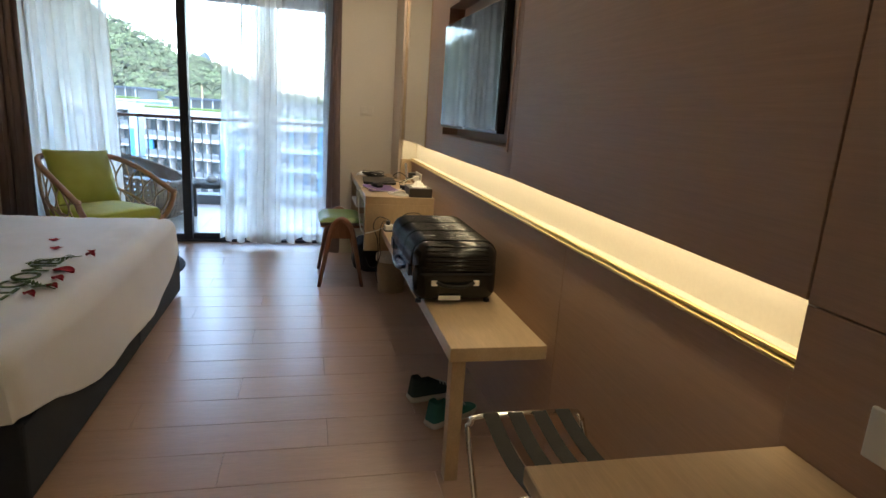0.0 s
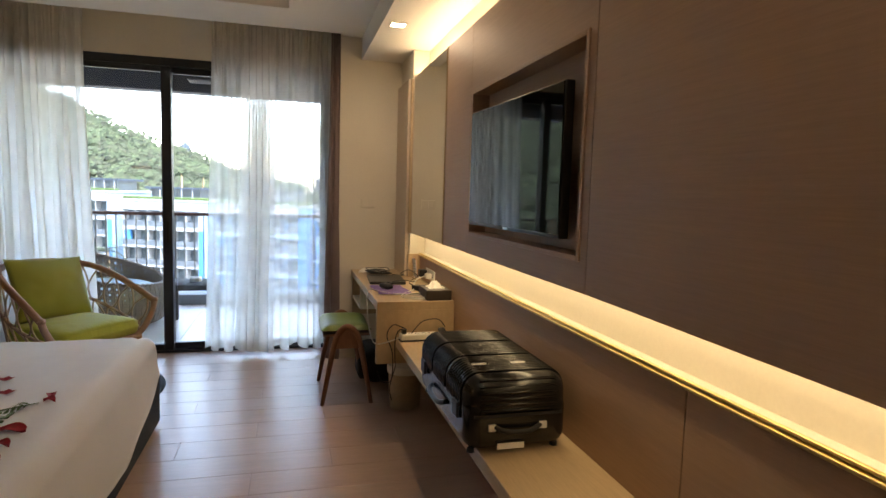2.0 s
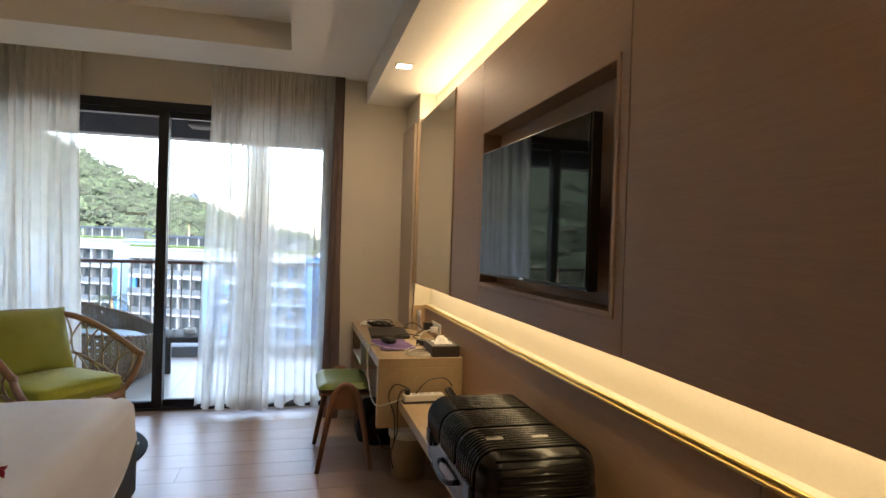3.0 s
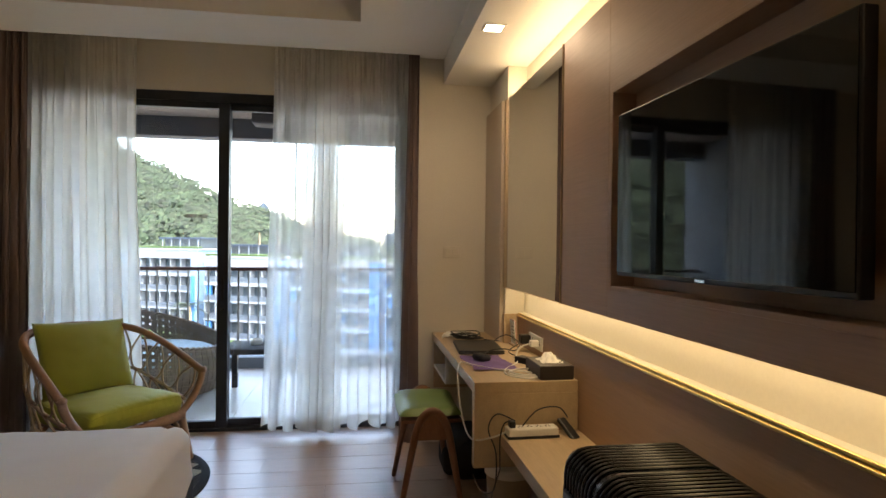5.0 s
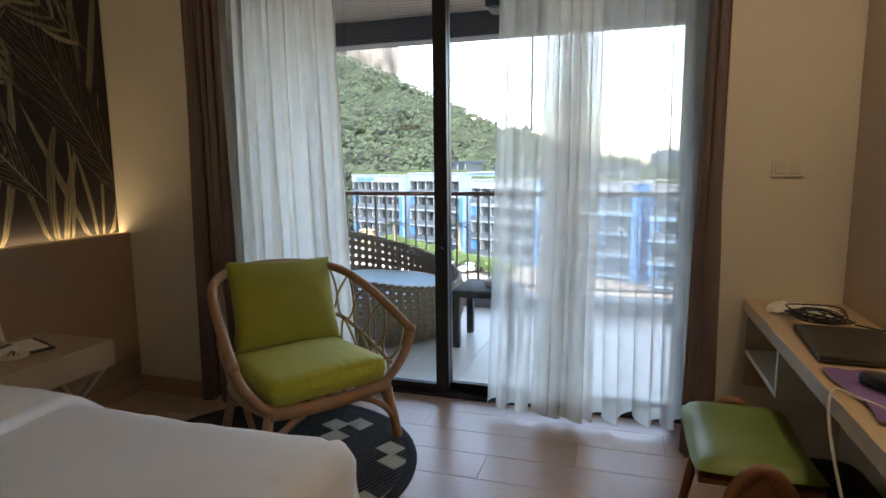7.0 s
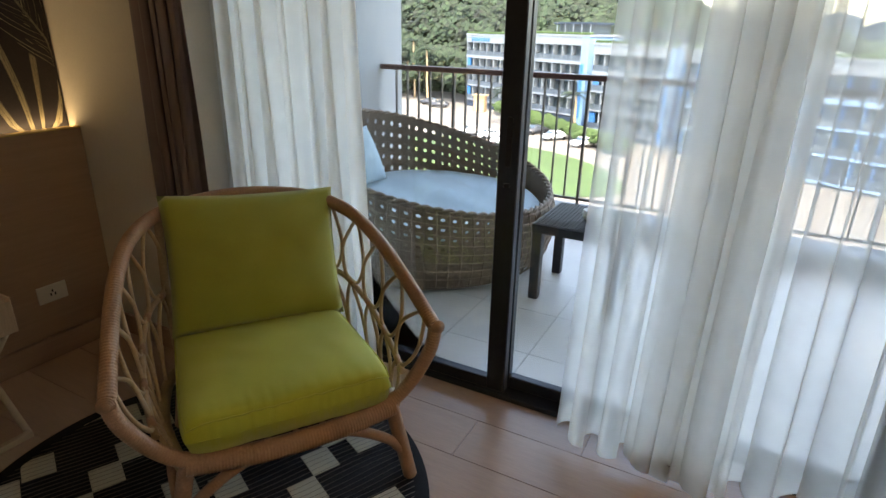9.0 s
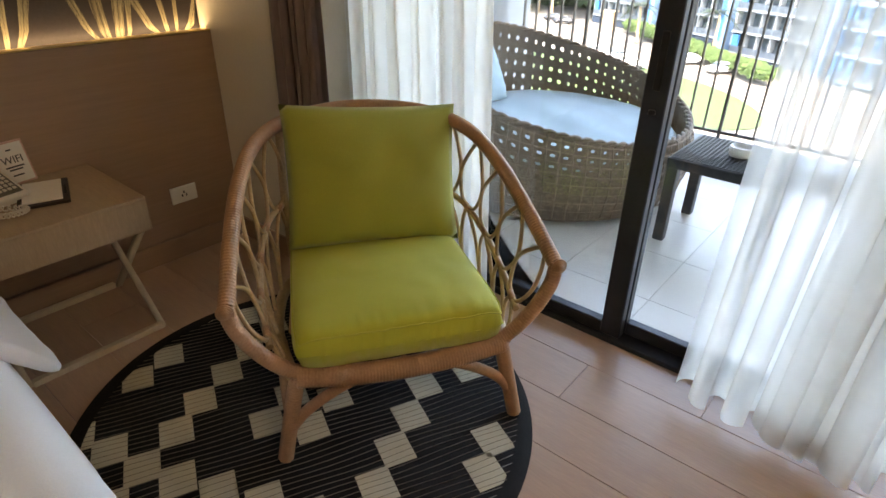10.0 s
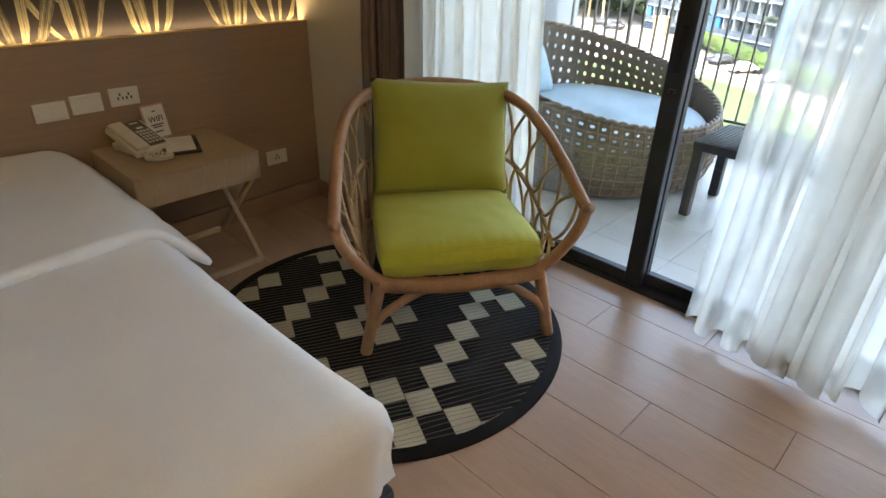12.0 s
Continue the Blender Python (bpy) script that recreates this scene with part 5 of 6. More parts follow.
for x, y in ((-0.15, -0.3), (0.15, -0.3), (-0.15, 0.3), (0.15, 0.3)):
    part("stud", lathe(bmesh.new(), [(0.014, 0.0), (0.012, 0.014)], 10, x, y), M["black"], case)

# ---- folding luggage rack ----
rack = thing("luggage_rack", "folding chrome luggage rack with dark webbing straps", "luggage rack", 0.0, 0.0, 0.0)
RKX0, RKX1 = 0.70, 1.064
for y0, y1, ys in ((3.30, 3.66, 1), (3.66, 3.30, -1)):
    # a bent tube frame: feet on one side, top bar on the other
    pts = smoothed([(RKX0, y0, 0.0), (RKX0, y0 + (y1 - y0) * 0.9, 0.38), (RKX0 + 0.008, y1, 0.435), (RKX0 + 0.05, y1 + 0.01 * ys, 0.452), (RKX1 - 0.05, y1 + 0.01 * ys, 0.452), (RKX1 - 0.008, y1, 0.435), (RKX1, y0 + (y1 - y0) * 0.9, 0.38), (RKX1, y0, 0.0)], 6)
    part("frame", tube(bmesh.new(), [(p.x + (0.012 if ys < 0 else 0) * (1 if p.x < 0.9 else -1), p.y, max(p.z, 0.009)) for p in pts], 0.009, 10), M["chrome"], rack)
for k in range(4):
    x = RKX0 + 0.048 + k * 0.076
    st = part("strap", sheet(bmesh.new(), 1, 10, lambda u, v: (x + u * 0.046, 3.29 + v * 0.38, 0.4625 - 0.025 * math.sin(math.pi * v))), M["strap"], rack)
    part("strap_underside", sheet(bmesh.new(), 1, 10, lambda u, v: (x + 0.046 - u * 0.046, 3.29 + v * 0.38, 0.4605 - 0.025 * math.sin(math.pi * v))), M["strap"], st)

# ---- shoes under the bench ----
def shoe(x, y, rz, upper, label):
    s = thing("shoe", label, "shoe", x, y, 0, rz, "shoes under the bench")
    bm = bmesh.new()
    outline = [(-0.033, -0.13), (0.0, -0.14), (0.033, -0.13), (0.036, -0.05), (0.043, 0.06), (0.03, 0.125), (0.0, 0.14), (-0.03, 0.12), (-0.04, 0.05), (-0.034, -0.05)]
    ol = [(p.x, p.y) for p in smoothed([(a, b, 0) for a, b in outline], 4, True)]
    lv = []
    for z, k in ((0.0, 0.97), (0.012, 1.03), (0.028, 1.0)):
        lv.append([bm.verts.new((a * k, b * k, z)) for a, b in ol])
    for p, q in zip(lv, lv[1:]):
        for i in range(len(p)):
            bm.faces.new((p[i - 1], p[i], q[i], q[i - 1]))
    bm.faces.new(lv[0][::-1]), bm.faces.new(lv[-1])
    part("sole", bm, M["sole"], s, "pale rubber sole", True)
    bm = bmesh.new()
    lv = []
    for t in range(7):
        f = t / 6
        lv.append([bm.verts.new((a * (0.98 - 0.35 * f * (1 if b > -0.02 else 0.5)), b * (0.98 - 0.08 * f) - 0.03 * f * (b > 0.0) - (0.055 * f * max(0, b) / 0.14), 0.028 + f * (0.065 - 0.28 * max(0, b) * 0.9 + 0.02 * (b < -0.08)))) for a, b in ol])
    for p, q in zip(lv, lv[1:]):
        for i in range(len(p)):
            bm.faces.new((p[i - 1], p[i], q[i], q[i - 1]))
    part("upper", bm, M[upper], s, "", True)
    part("insole", boxed(-0.024, 0.024, -0.11, 0.02, 0.03, 0.045, 0.01), M["shoe_dark"], s)
    for k in range(4):
        part("lace", tube(bmesh.new(), smoothed([(-0.022, 0.012 + k * 0.018, 0.072 - k * 0.009), (0, 0.014 + k * 0.018, 0.082 - k * 0.009), (0.022, 0.012 + k * 0.018, 0.072 - k * 0.009)], 3), 0.0025, 5), M["sole"], s)
    return s


shoe(0.87, 4.45, -60, "shoe_teal", "teal running shoe with a pale sole on the floor")
shoe(0.84, 4.66, -75, "shoe_dark", "dark shoe with a pale sole on the floor")

# ---- waste bin, bag ----
bn = thing("waste_bin", "beige round waste bin with a bag inside", "bin", 0.845, 6.33)
part("bin_body", lathe(bmesh.new(), [(0.085, 0.0), (0.098, 0.004), (0.112, 0.27), (0.115, 0.275), (0.108, 0.272), (0.094, 0.02), (0.02, 0.015)], 28), M["bin"], bn)
part("bin_liner", lathe(bmesh.new(), [(0.1185, 0.235), (0.1195, 0.262), (0.117, 0.279), (0.108, 0.279), (0.105, 0.25)], 28), M["white_plastic"], bn, "thin white bin liner")
bg = thing("backpack", "black nylon backpack lying under the desk", "bag", 0.79, 6.98)
bm = bmesh.new()
box(bm, -0.17, 0.17, -0.22, 0.20, 0.0, 0.26, 0.09, 4)
for v in bm.verts:
    v.co += Vector((1, 1, 0)) * 0.025 * noise.noise(v.co * 6) * (v.co.z > 0.02)
part("body", bm, M["bag"], bg, "", True)
part("pocket", boxed(-0.19, -0.10, -0.15, 0.12, 0.02, 0.17, 0.035, 3), M["bag"], bg, "", True)
part("strap", tube(bmesh.new(), smoothed([(-0.1, -0.21, 0.05), (-0.16, -0.25, 0.12), (-0.12, -0.22, 0.2), (0.0, -0.15, 0.27)], 5), 0.012, 6, flat=0.4), M["strap"], bg)

# ---- things on the desk and bench ----
ZD = 0.75
lp = thing("laptop", "closed dark grey laptop on the desk", "laptop", 0.785, 6.83, ZD, -4)
part("base", boxed(-0.125, 0.125, -0.185, 0.185, 0.004, 0.014, 0.004), M["laptop"], lp)
part("lid", boxed(-0.125, 0.125, -0.185, 0.185, 0.0145, 0.022, 0.004), M["laptop"], lp)
part("hinge", tube(bmesh.new(), [(0.124, -0.14, 0.013), (0.124, 0.14, 0.013)], 0.006, 8), M["black"], lp)
for x, y in ((-0.1, -0.15), (0.1, -0.15), (-0.1, 0.15), (0.1, 0.15)):
    part("foot", boxed(x - 0.01, x + 0.01, y - 0.01, y + 0.01, 0.0, 0.004), M["black"], lp)
tagged(part("purple_cloth", sheet(bmesh.new(), 14, 16, lambda u, v: (0.645 + 0.21 * u + 0.012 * math.sin(6 * v), 6.24 + 0.36 * v, ZD + 0.004 + 0.004 * (1 + noise.noise(Vector((u * 5, v * 6, 2))))))
            , M["purple"], None, "", True), "creased purple cloth lying on the desk", "cloth")
tb = thing("tissue_box", "dark brown leatherette tissue box with a tissue pulled up", "tissue box", 0.982, 6.15, ZD, 0)
part("box", boxed(-0.078, 0.078, -0.115, 0.115, 0.0, 0.062, 0.004), M["leather"], tb)
part("tissue", sheet(bmesh.new(), 16, 16, lambda u, v: ((u - 0.5) * 0.10, (v - 0.5) * 0.12, 0.063 + 0.048 * max(0, 1 - 2.6 * ((u - 0.5) ** 2 + (v - 0.5) ** 2) * 2) * (0.7 + 0.6 * noise.noise(Vector((u * 6, v * 6, 1)))) + 0.012 * noise.noise(Vector((u * 14, v * 12, 4))))), M["paper"], tb, "crumpled white tissue", True)
part("slot", boxed(-0.05, 0.05, -0.015, 0.015, 0.0615, 0.0628), M["ink"], tb)
# stands for a small black adapter, drawn as a mouse-shaped block
mo = tagged(part("computer_mouse", box(bmesh.new(), -0.03, 0.03, -0.05, 0.05, 0.0, 0.032, 0.014, 3), M["black"], None, "", True), "small black adapter, drawn mouse-shaped, on the purple cloth", "mouse")
mo.matrix_basis = pose(0.73, 6.46, ZD + 0.009, 0, 0, 20)
pw = thing("power_adapter", "black laptop power adapter on the desk", "adapter", 0.95, 6.40, ZD, 30)
part("brick", boxed(-0.03, 0.03, -0.06, 0.06, 0.0, 0.032, 0.006), M["black"], pw)
rt = tagged(part("plastic_wrap", sheet(bmesh.new(), 14, 18, lambda u, v: ((u - 0.5) * 0.14, (v - 0.5) * 0.22, 0.02 + 0.022 * noise.noise(Vector((u * 5, v * 7, 3))) - 0.018 * (abs(u - 0.5) * 2) ** 4 - 0.018 * (abs(v - 0.5) * 2) ** 4 + 0.01)), M["white_plastic"], None, "", True), "crumpled white plastic bag on the desk", "plastic bag")
rt.matrix_basis = pose(0.76, 7.28, ZD, 0, 0, 75)
# framed card, socket block and plug by the niche
fc = thing("framed_card", "white printed card in a wooden stand on the desk", "card stand", 1.03, 6.93, ZD, 0)
part("stand", boxed(-0.02, 0.02, -0.06, 0.06, 0.0, 0.012, 0.003), M["veneer_v"], fc)
part("card", boxed(-0.004, 0.0, -0.05, 0.05, 0.012, 0.15, 0.001, 1, pose(0, 0, 0, 0, -6, 0)), M["paper"], fc)
for k in range(5):
    part("print_line", boxed(-0.0052, -0.0042, -0.035, 0.03 - 0.006 * k, 0.035 + k * 0.02, 0.039 + k * 0.02, 0, 1, pose(0, 0, 0, 0, -6, 0)), M["ink"], fc)
part("backing", boxed(0.001, 0.006, -0.055, 0.055, 0.012, 0.155, 0.001, 1, pose(0, 0, 0, 0, -6, 0)), M["pink"], fc)
for y, hh in ((6.70, 2), (6.58, 2)):
    plate("power_socket", "white power socket on the lower wood panel", pose(XQ, y, 0.82, 0, 0, -90), holes=hh)
pg = thing("plug", "black travel plug in the wall socket", "plug", 1.062, 6.73, 0.822)
part("body", boxed(-0.055, 0.0, -0.03, 0.03, -0.025, 0.025, 0.006), M["black"], pg)
wp = thing("plug", "white plug in the wall socket", "plug", 1.064, 6.58, 0.82)
part("body", boxed(-0.045, 0.0, -0.018, 0.018, -0.018, 0.018, 0.006), M["white_plastic"], wp)
ps = thing("power_strip", "white power strip with plugs on the bench", "power strip", 0.84, 5.945, 0.535, 2)
part("body", boxed(-0.11, 0.11, -0.032, 0.032, 0.0, 0.042, 0.006), M["white_plastic"], ps)
part("base", boxed(-0.113, 0.113, -0.035, 0.035, 0.0, 0.012, 0.004), M["black"], ps)
for k in range(4):
    for dx, dy in ((-0.008, 0.0), (0.008, 0.0), (0.0, 0.012)):
        part("hole", boxed(-0.05 + k * 0.04 + dx - 0.0025, -0.05 + k * 0.04 + dx + 0.0025, dy - 0.006, dy + 0.003, 0.042, 0.0428), M["ink"], ps)
part("plug", boxed(-0.10, -0.075, -0.018, 0.018, 0.042, 0.07, 0.005), M["black"], ps)
rm = tagged(part("phone_charger", boxed(-0.02, 0.02, -0.06, 0.06, 0.0, 0.02, 0.006), M["black"]), "black charger leaning beside the power strip", "charger")
rm.matrix_basis = pose(1.0, 5.95, 0.552, 30, 0, 20)


def cable(pts, r, m, label, group="loose cables"):
    return tagged(part("cable", tube(bmesh.new(), smoothed(pts, 7), r, 7), m, None), label, "cable", group)


cable([(1.02, 6.58, 0.82), (0.96, 6.57, 0.80), (0.93, 6.53, 0.765), (0.90, 6.40, 0.757), (0.80, 6.24, 0.757), (0.78, 6.12, 0.757), (0.86, 6.05, 0.757), (0.93, 6.12, 0.758), (0.85, 6.20, 0.758), (0.74, 6.26, 0.757), (0.66, 6.37, 0.757), (0.615, 6.42, 0.757), (0.590, 6.36, 0.70), (0.585, 6.20, 0.56), (0.60, 6.05, 0.50), (0.67, 5.96, 0.53), (0.735, 5.945, 0.56)], 0.0038, M["cable_white"], "thick white cable looping from desk to power strip")
cable([(0.88 + (0.085 - 0.012 * (k // 8)) * math.cos(k * 0.785), 6.16 + (0.075 - 0.010 * (k // 8)) * math.sin(k * 0.785), 0.757 + 0.0045 * (k // 8)) for k in range(21)], 0.0034, M["cable_white"], "white charging cable coiled on the desk")
for s in range(4):
    rg = random.Random(40 + s)
    pts = [(0.72 + 0.02 * s, 7.18, 0.757)]
    for k in range(9):
        a = k * 1.25 + s
        pts.append((0.78 + 0.085 * math.cos(a) + rg.uniform(-0.02, 0.02), 7.13 + 0.10 * math.sin(a) + rg.uniform(-0.03, 0.03), 0.757 + 0.008 * s + rg.uniform(0, 0.025)))
    cable(pts, 0.003, M["black"], "tangled thin black cable on the desk")
cable([(0.88, 7.1, 0.76), (0.95, 6.98, 0.77), (0.90, 6.86, 0.80), (0.94, 6.76, 0.84), (1.0, 6.72, 0.80), (0.96, 6.66, 0.77), (0.88, 6.60, 0.79), (0.80, 6.58, 0.785), (0.75, 6.50, 0.78)], 0.003, M["black"], "thin black cable curling over the laptop")
cable([(1.01, 6.73, 0.80), (0.93, 6.68, 0.76), (0.96, 6.5, 0.757), (0.95, 6.44, 0.765)], 0.003, M["black"], "thin black cable of the power adapter")
cable([(0.76, 5.94, 0.60), (0.72, 5.93, 0.60), (0.70, 5.93, 0.54), (0.705, 5.95, 0.42), (0.72, 6.02, 0.36), (0.70, 6.08, 0.22), (0.72, 6.12, 0.12)], 0.003, M["black"], "thin black cable hanging from the bench")
cable([(0.77, 5.95, 0.60), (0.70, 5.99, 0.62), (0.66, 5.98, 0.56), (0.69, 5.96, 0.46), (0.70, 6.03, 0.28), (0.66, 6.12, 0.24), (0.64, 6.2, 0.28)], 0.003, M["black"], "thin black cable hanging from the bench")
cable([(0.80, 5.945, 0.58), (0.86, 5.93, 0.65), (0.95, 5.93, 0.66), (1.0, 5.95, 0.61)], 0.003, M["black"], "thin black cable of the charger")


# ---- balcony ----
YR = 10.20
structure("balcony_floor", boxed(-3.3, 1.6, 8.02, 10.45, -0.30, -0.032), M["concrete"], "pale tiled balcony floor", "floor")
structure("balcony_wall", boxed(-3.3, -2.94, 8.05, 10.5, -0.30, 2.9), M["concrete"], "grey rendered balcony side wall", "wall")
structure("balcony_wall_east", boxed(1.6, 1.9, 8.05, 10.5, -0.30, 2.9), M["concrete"], "grey rendered balcony side wall", "wall")
structure("balcony_kerb", boxed(-2.94, 1.6, YR - 0.08, YR + 0.22, -0.03, 0.10, 0.008), M["b_white"], "low white kerb under the railing", "kerb")
structure("balcony_ceiling", boxed(-3.3, 1.6, 8.05, 10.45, 2.72, 2.95), M["beam"], "balcony ceiling above the slats", "ceiling")
structure("balcony_beam", boxed(-2.94, 1.6, YR - 0.10, YR + 0.12, 2.486, 2.72, 0.01), M["beam"], "dark grey beam at the balcony edge", "beam")
sl = structure("balcony_soffit", boxed(-2.94, 1.6, 8.06, YR - 0.10, 2.705, 2.719), M["slat"], "grey brown slatted balcony soffit", "soffit")
sme = mesh_of(boxed(-2.94, 1.6, -0.035, 0.035, -0.014, 0.0, 0.003, 1), "slat", M["slat"])
for k in range(24):
    o = new("slat", sme)
    o.parent = sl
    o.location = (0, 8.10 + k * 0.084, 2.704)
sp = thing("balcony_lamp", "dark box-shaped lamp under the balcony ceiling", "outdoor lamp", -0.77, 9.3, 2.69)
part("housing", boxed(-0.14, 0.14, -0.12, 0.12, -0.21, 0.0, 0.012), M["frame_dark"], sp)
part("lens", boxed(-0.12, 0.12, -0.10, 0.10, -0.216, -0.209, 0.003), M["bag"], sp)

rail = thing("balcony_railing", "dark steel balcony railing with a red brown handrail", "railing")
part("handrail", boxed(-2.94, 1.6, YR - 0.032, YR + 0.032, 1.045, 1.085, 0.008), M["rail_brown"], rail, "red brown handrail")
part("bottom_rail", boxed(-2.94, 1.6, YR - 0.012, YR + 0.012, 0.185, 0.205, 0.003), M["rail_dark"], rail)
bme = mesh_of(boxed(-0.005, 0.005, -0.010, 0.012, 0.20, 1.046), "baluster", M["rail_dark"])
x, k = -2.80, 0
while x < 1.55:
    if k % 10 == 5:
        part("post", boxed(x - 0.009, x + 0.009, YR - 0.016, YR + 0.016, 0.09, 1.046, 0.002, 1), M["rail_dark"], rail)
    else:
        o = new("baluster", bme)
        o.parent = rail
        o.location = (x, YR, 0)
    x, k = x + 0.106, k + 1

# wicker daybed: a round shell with pierced weave and a sloping rim
nest = thing("wicker_daybed", "round dark wicker daybed with pale blue cushion", "daybed", -1.97, 9.27, -0.02)
NR = 0.80


def rim(a):
    x = -1.97 + NR * math.cos(a)
    return 0.40 + 0.235 * (-1.15 - x) + 0.05 * max(0, -math.cos(a)) ** 2


def wall_at(a, f, inset=0.0):
    h = rim(a)
    r = NR * (0.93 + 0.12 * math.sin(math.pi * (0.15 + 0.6 * f))) - inset
    return (r * math.cos(a), r * math.sin(a), 0.03 + (h - 0.03) * f)


NA, NF = 156, 17
for inset, nm in ((0.0, "outer_weave"), (0.028, "inner_weave")):
    bm = bmesh.new()
    g = [[bm.verts.new(wall_at(2 * math.pi * i / NA, j / NF, inset)) for j in range(NF + 1)] for i in range(NA)]
    for i in range(NA):
        for j in range(NF):
            q = (g[i][j], g[(i + 1) % NA][j], g[(i + 1) % NA][j + 1], g[i][j + 1])
            if 1 <= j < NF - 1 and (i % 2 == 0) and (j % 2 == 1):
                c = sum((v.co for v in q), Vector()) / 4
                inn = []
                for k in range(4):
                    for f in (0.0, 0.5):
                        p = q[k].co.lerp(q[(k + 1) % 4].co, f)
                        inn.append(bm.verts.new(c + (p - c) * (0.72 if f == 0 else 0.90)))
                mids = [bm.verts.new(q[k].co.lerp(q[(k + 1) % 4].co, 0.5)) for k in range(4)]
                for k in range(4):
                    bm.faces.new((q[k], mids[k], inn[2 * k + 1], inn[2 * k]))
                    bm.faces.new((mids[k], q[(k + 1) % 4], inn[(2 * k + 2) % 8], inn[2 * k + 1]))
            else:
                bm.faces.new(q)
    for f in bm.faces:
        f.smooth = True
    part(nm, bm, M["wicker"], nest, "pierced dark wicker weave")
bm = bmesh.new()
for ph0 in (0, math.pi):
    tube(bm, [(Vector(wall_at(a, 1.0, 0.014)) + Vector((math.cos(a) * 0.012 * math.cos(40 * a + ph0), math.sin(a) * 0.012 * math.cos(40 * a + ph0), 0.006 + 0.010 * math.sin(40 * a + ph0)))) for a in [2 * math.pi * i / 360 for i in range(360)]], 0.011, 6, closed=True)
part("braided_rim", bm, M["wicker"], nest, "braided wicker rim")
bm = bmesh.new()
for j in range(0, NF, 2):
    tube(bm, [wall_at(2 * math.pi * i / NA, (j + 0.5) / NF, -0.004 if (i + j // 2) % 2 else 0.001) for i in range(NA)], 0.0042, 4, closed=True)
for i in range(1, NA, 2):
    tube(bm, [wall_at(2 * math.pi * (i + 0.5) / NA, j / NF, 0.001 if (i // 2 + j // 2) % 2 else -0.004) for j in range(NF + 1)], 0.0042, 4)
part("woven_bands", bm, M["wicker"], nest)
part("seat_base", lathe(bmesh.new(), [(0.70, 0.0), (0.74, 0.03), (0.76, 0.22), (0.70, 0.25)], 40), M["wicker"], nest)
bm = bmesh.new()


def mat_at(u, v):
    a, r = 2 * math.pi * u, v * 0.765
    crease = 0.013 * noise.noise(Vector((9 * r * math.cos(a), 3 * r * math.sin(a), 2))) * (1 - v ** 4) + 0.008 * math.sin(9 * r * math.cos(a - 0.5) + 3 * math.sin(4 * r * math.sin(a))) * (1 - v ** 4)
    return (r * math.cos(a), r * math.sin(a), 0.36 + crease - 0.06 * max(0, v - 0.9) * 10 * max(0, v - 0.9) * 10)


sheet(bm, 64, 20, mat_at)
part("cushion", bm, M["cushion_blue"], nest, "pale blue round cushion", True)
for px, py, r in ((-0.52, -0.05, 70),):
    p = tagged(pillow("outdoor_pillow", 0.46, 0.40, 0.16, px, M["cushion_blue"]), "pale blue pillow leaning in the daybed", "pillow", "daybed pillows")
    p.matrix_basis = pose(-1.97 + px, 9.27 + py, 0.53, -25, 0, r + 20)

tab = thing("side_table", "dark wicker side table beside the daybed", "side table", -0.845, 9.07, -0.02)
part("tabletop", boxed(-0.235, 0.235, -0.235, 0.235, 0.385, 0.435, 0.006), M["wicker_dark"], tab)
bm = bmesh.new()
for k in range(23):
    p = -0.22 + k * 0.02
    tube(bm, [(p, -0.225, 0.436), (p, 0.225, 0.436)], 0.0045, 4)
    tube(bm, [(-0.225, p, 0.4365), (0.225, p, 0.4365)], 0.0045, 4)
part("woven_top", bm, M["wicker_dark"], tab)
for x in (-0.205, 0.205):
    for y in (-0.205, 0.205):
        part("leg", boxed(x - 0.026, x + 0.026, y - 0.026, y + 0.026, 0.0, 0.386, 0.004), M["wicker_dark"], tab)
ash = thing("ashtray", "round white ceramic ashtray on the table", "ashtray", -0.82, 9.07, 0.4225)
part("bowl", lathe(bmesh.new(), [(0.05, 0.0), (0.056, 0.006), (0.055, 0.045), (0.045, 0.047), (0.040, 0.02), (0.005, 0.016)], 28), M["white_plastic"], ash)


# ---- outside: ground, road, lawn, trees, hotel blocks, hill, sea ----
GZ = -15.0


def flat_sheet(name, outline, z, m, label, cat, kind="structure"):
    bm = bmesh.new()
    bm.faces.new([bm.verts.new((x, y, z)) for x, y in outline])
    bmesh.ops.recalc_face_normals(bm, faces=bm.faces)
    for f in bm.faces:
        if f.normal.z < 0:
            f.normal_flip()
    return tagged(part(name, bm, m), label, cat, kind=kind)


flat_sheet("ground", [(-900, -200), (900, -200), (900, 900), (-900, 900)], GZ, M["paving"], "pale dusty ground around the hotel blocks", "ground")
flat_sheet("water", [(-60, 330), (3600, 330), (3600, 4000), (-1500, 4000), (-700, 900)], GZ + 0.3, M["sea"], "pale sea towards the horizon", "sea")
lawn_line = [(p.x, p.y) for p in smoothed([(-70, 84, 0), (-52, 88, 0), (-37, 88, 0), (-25, 85, 0), (-16, 78, 0), (-11.5, 69, 0), (-17, 63, 0), (-34, 58, 0), (-60, 62, 0)], 5, True)]
flat_sheet("ground_lawn", lawn_line, GZ + 0.12, M["lawn"], "bright green lawn beside the road", "lawn")
verge = [(p.x, p.y) for p in smoothed([(-95, 112, 0), (-70, 104, 0), (-60, 100, 0), (-66, 96, 0), (-95, 98, 0)], 4, True)]
flat_sheet("ground_verge", verge, GZ + 0.12, M["lawn"], "green verge beyond the road", "lawn")


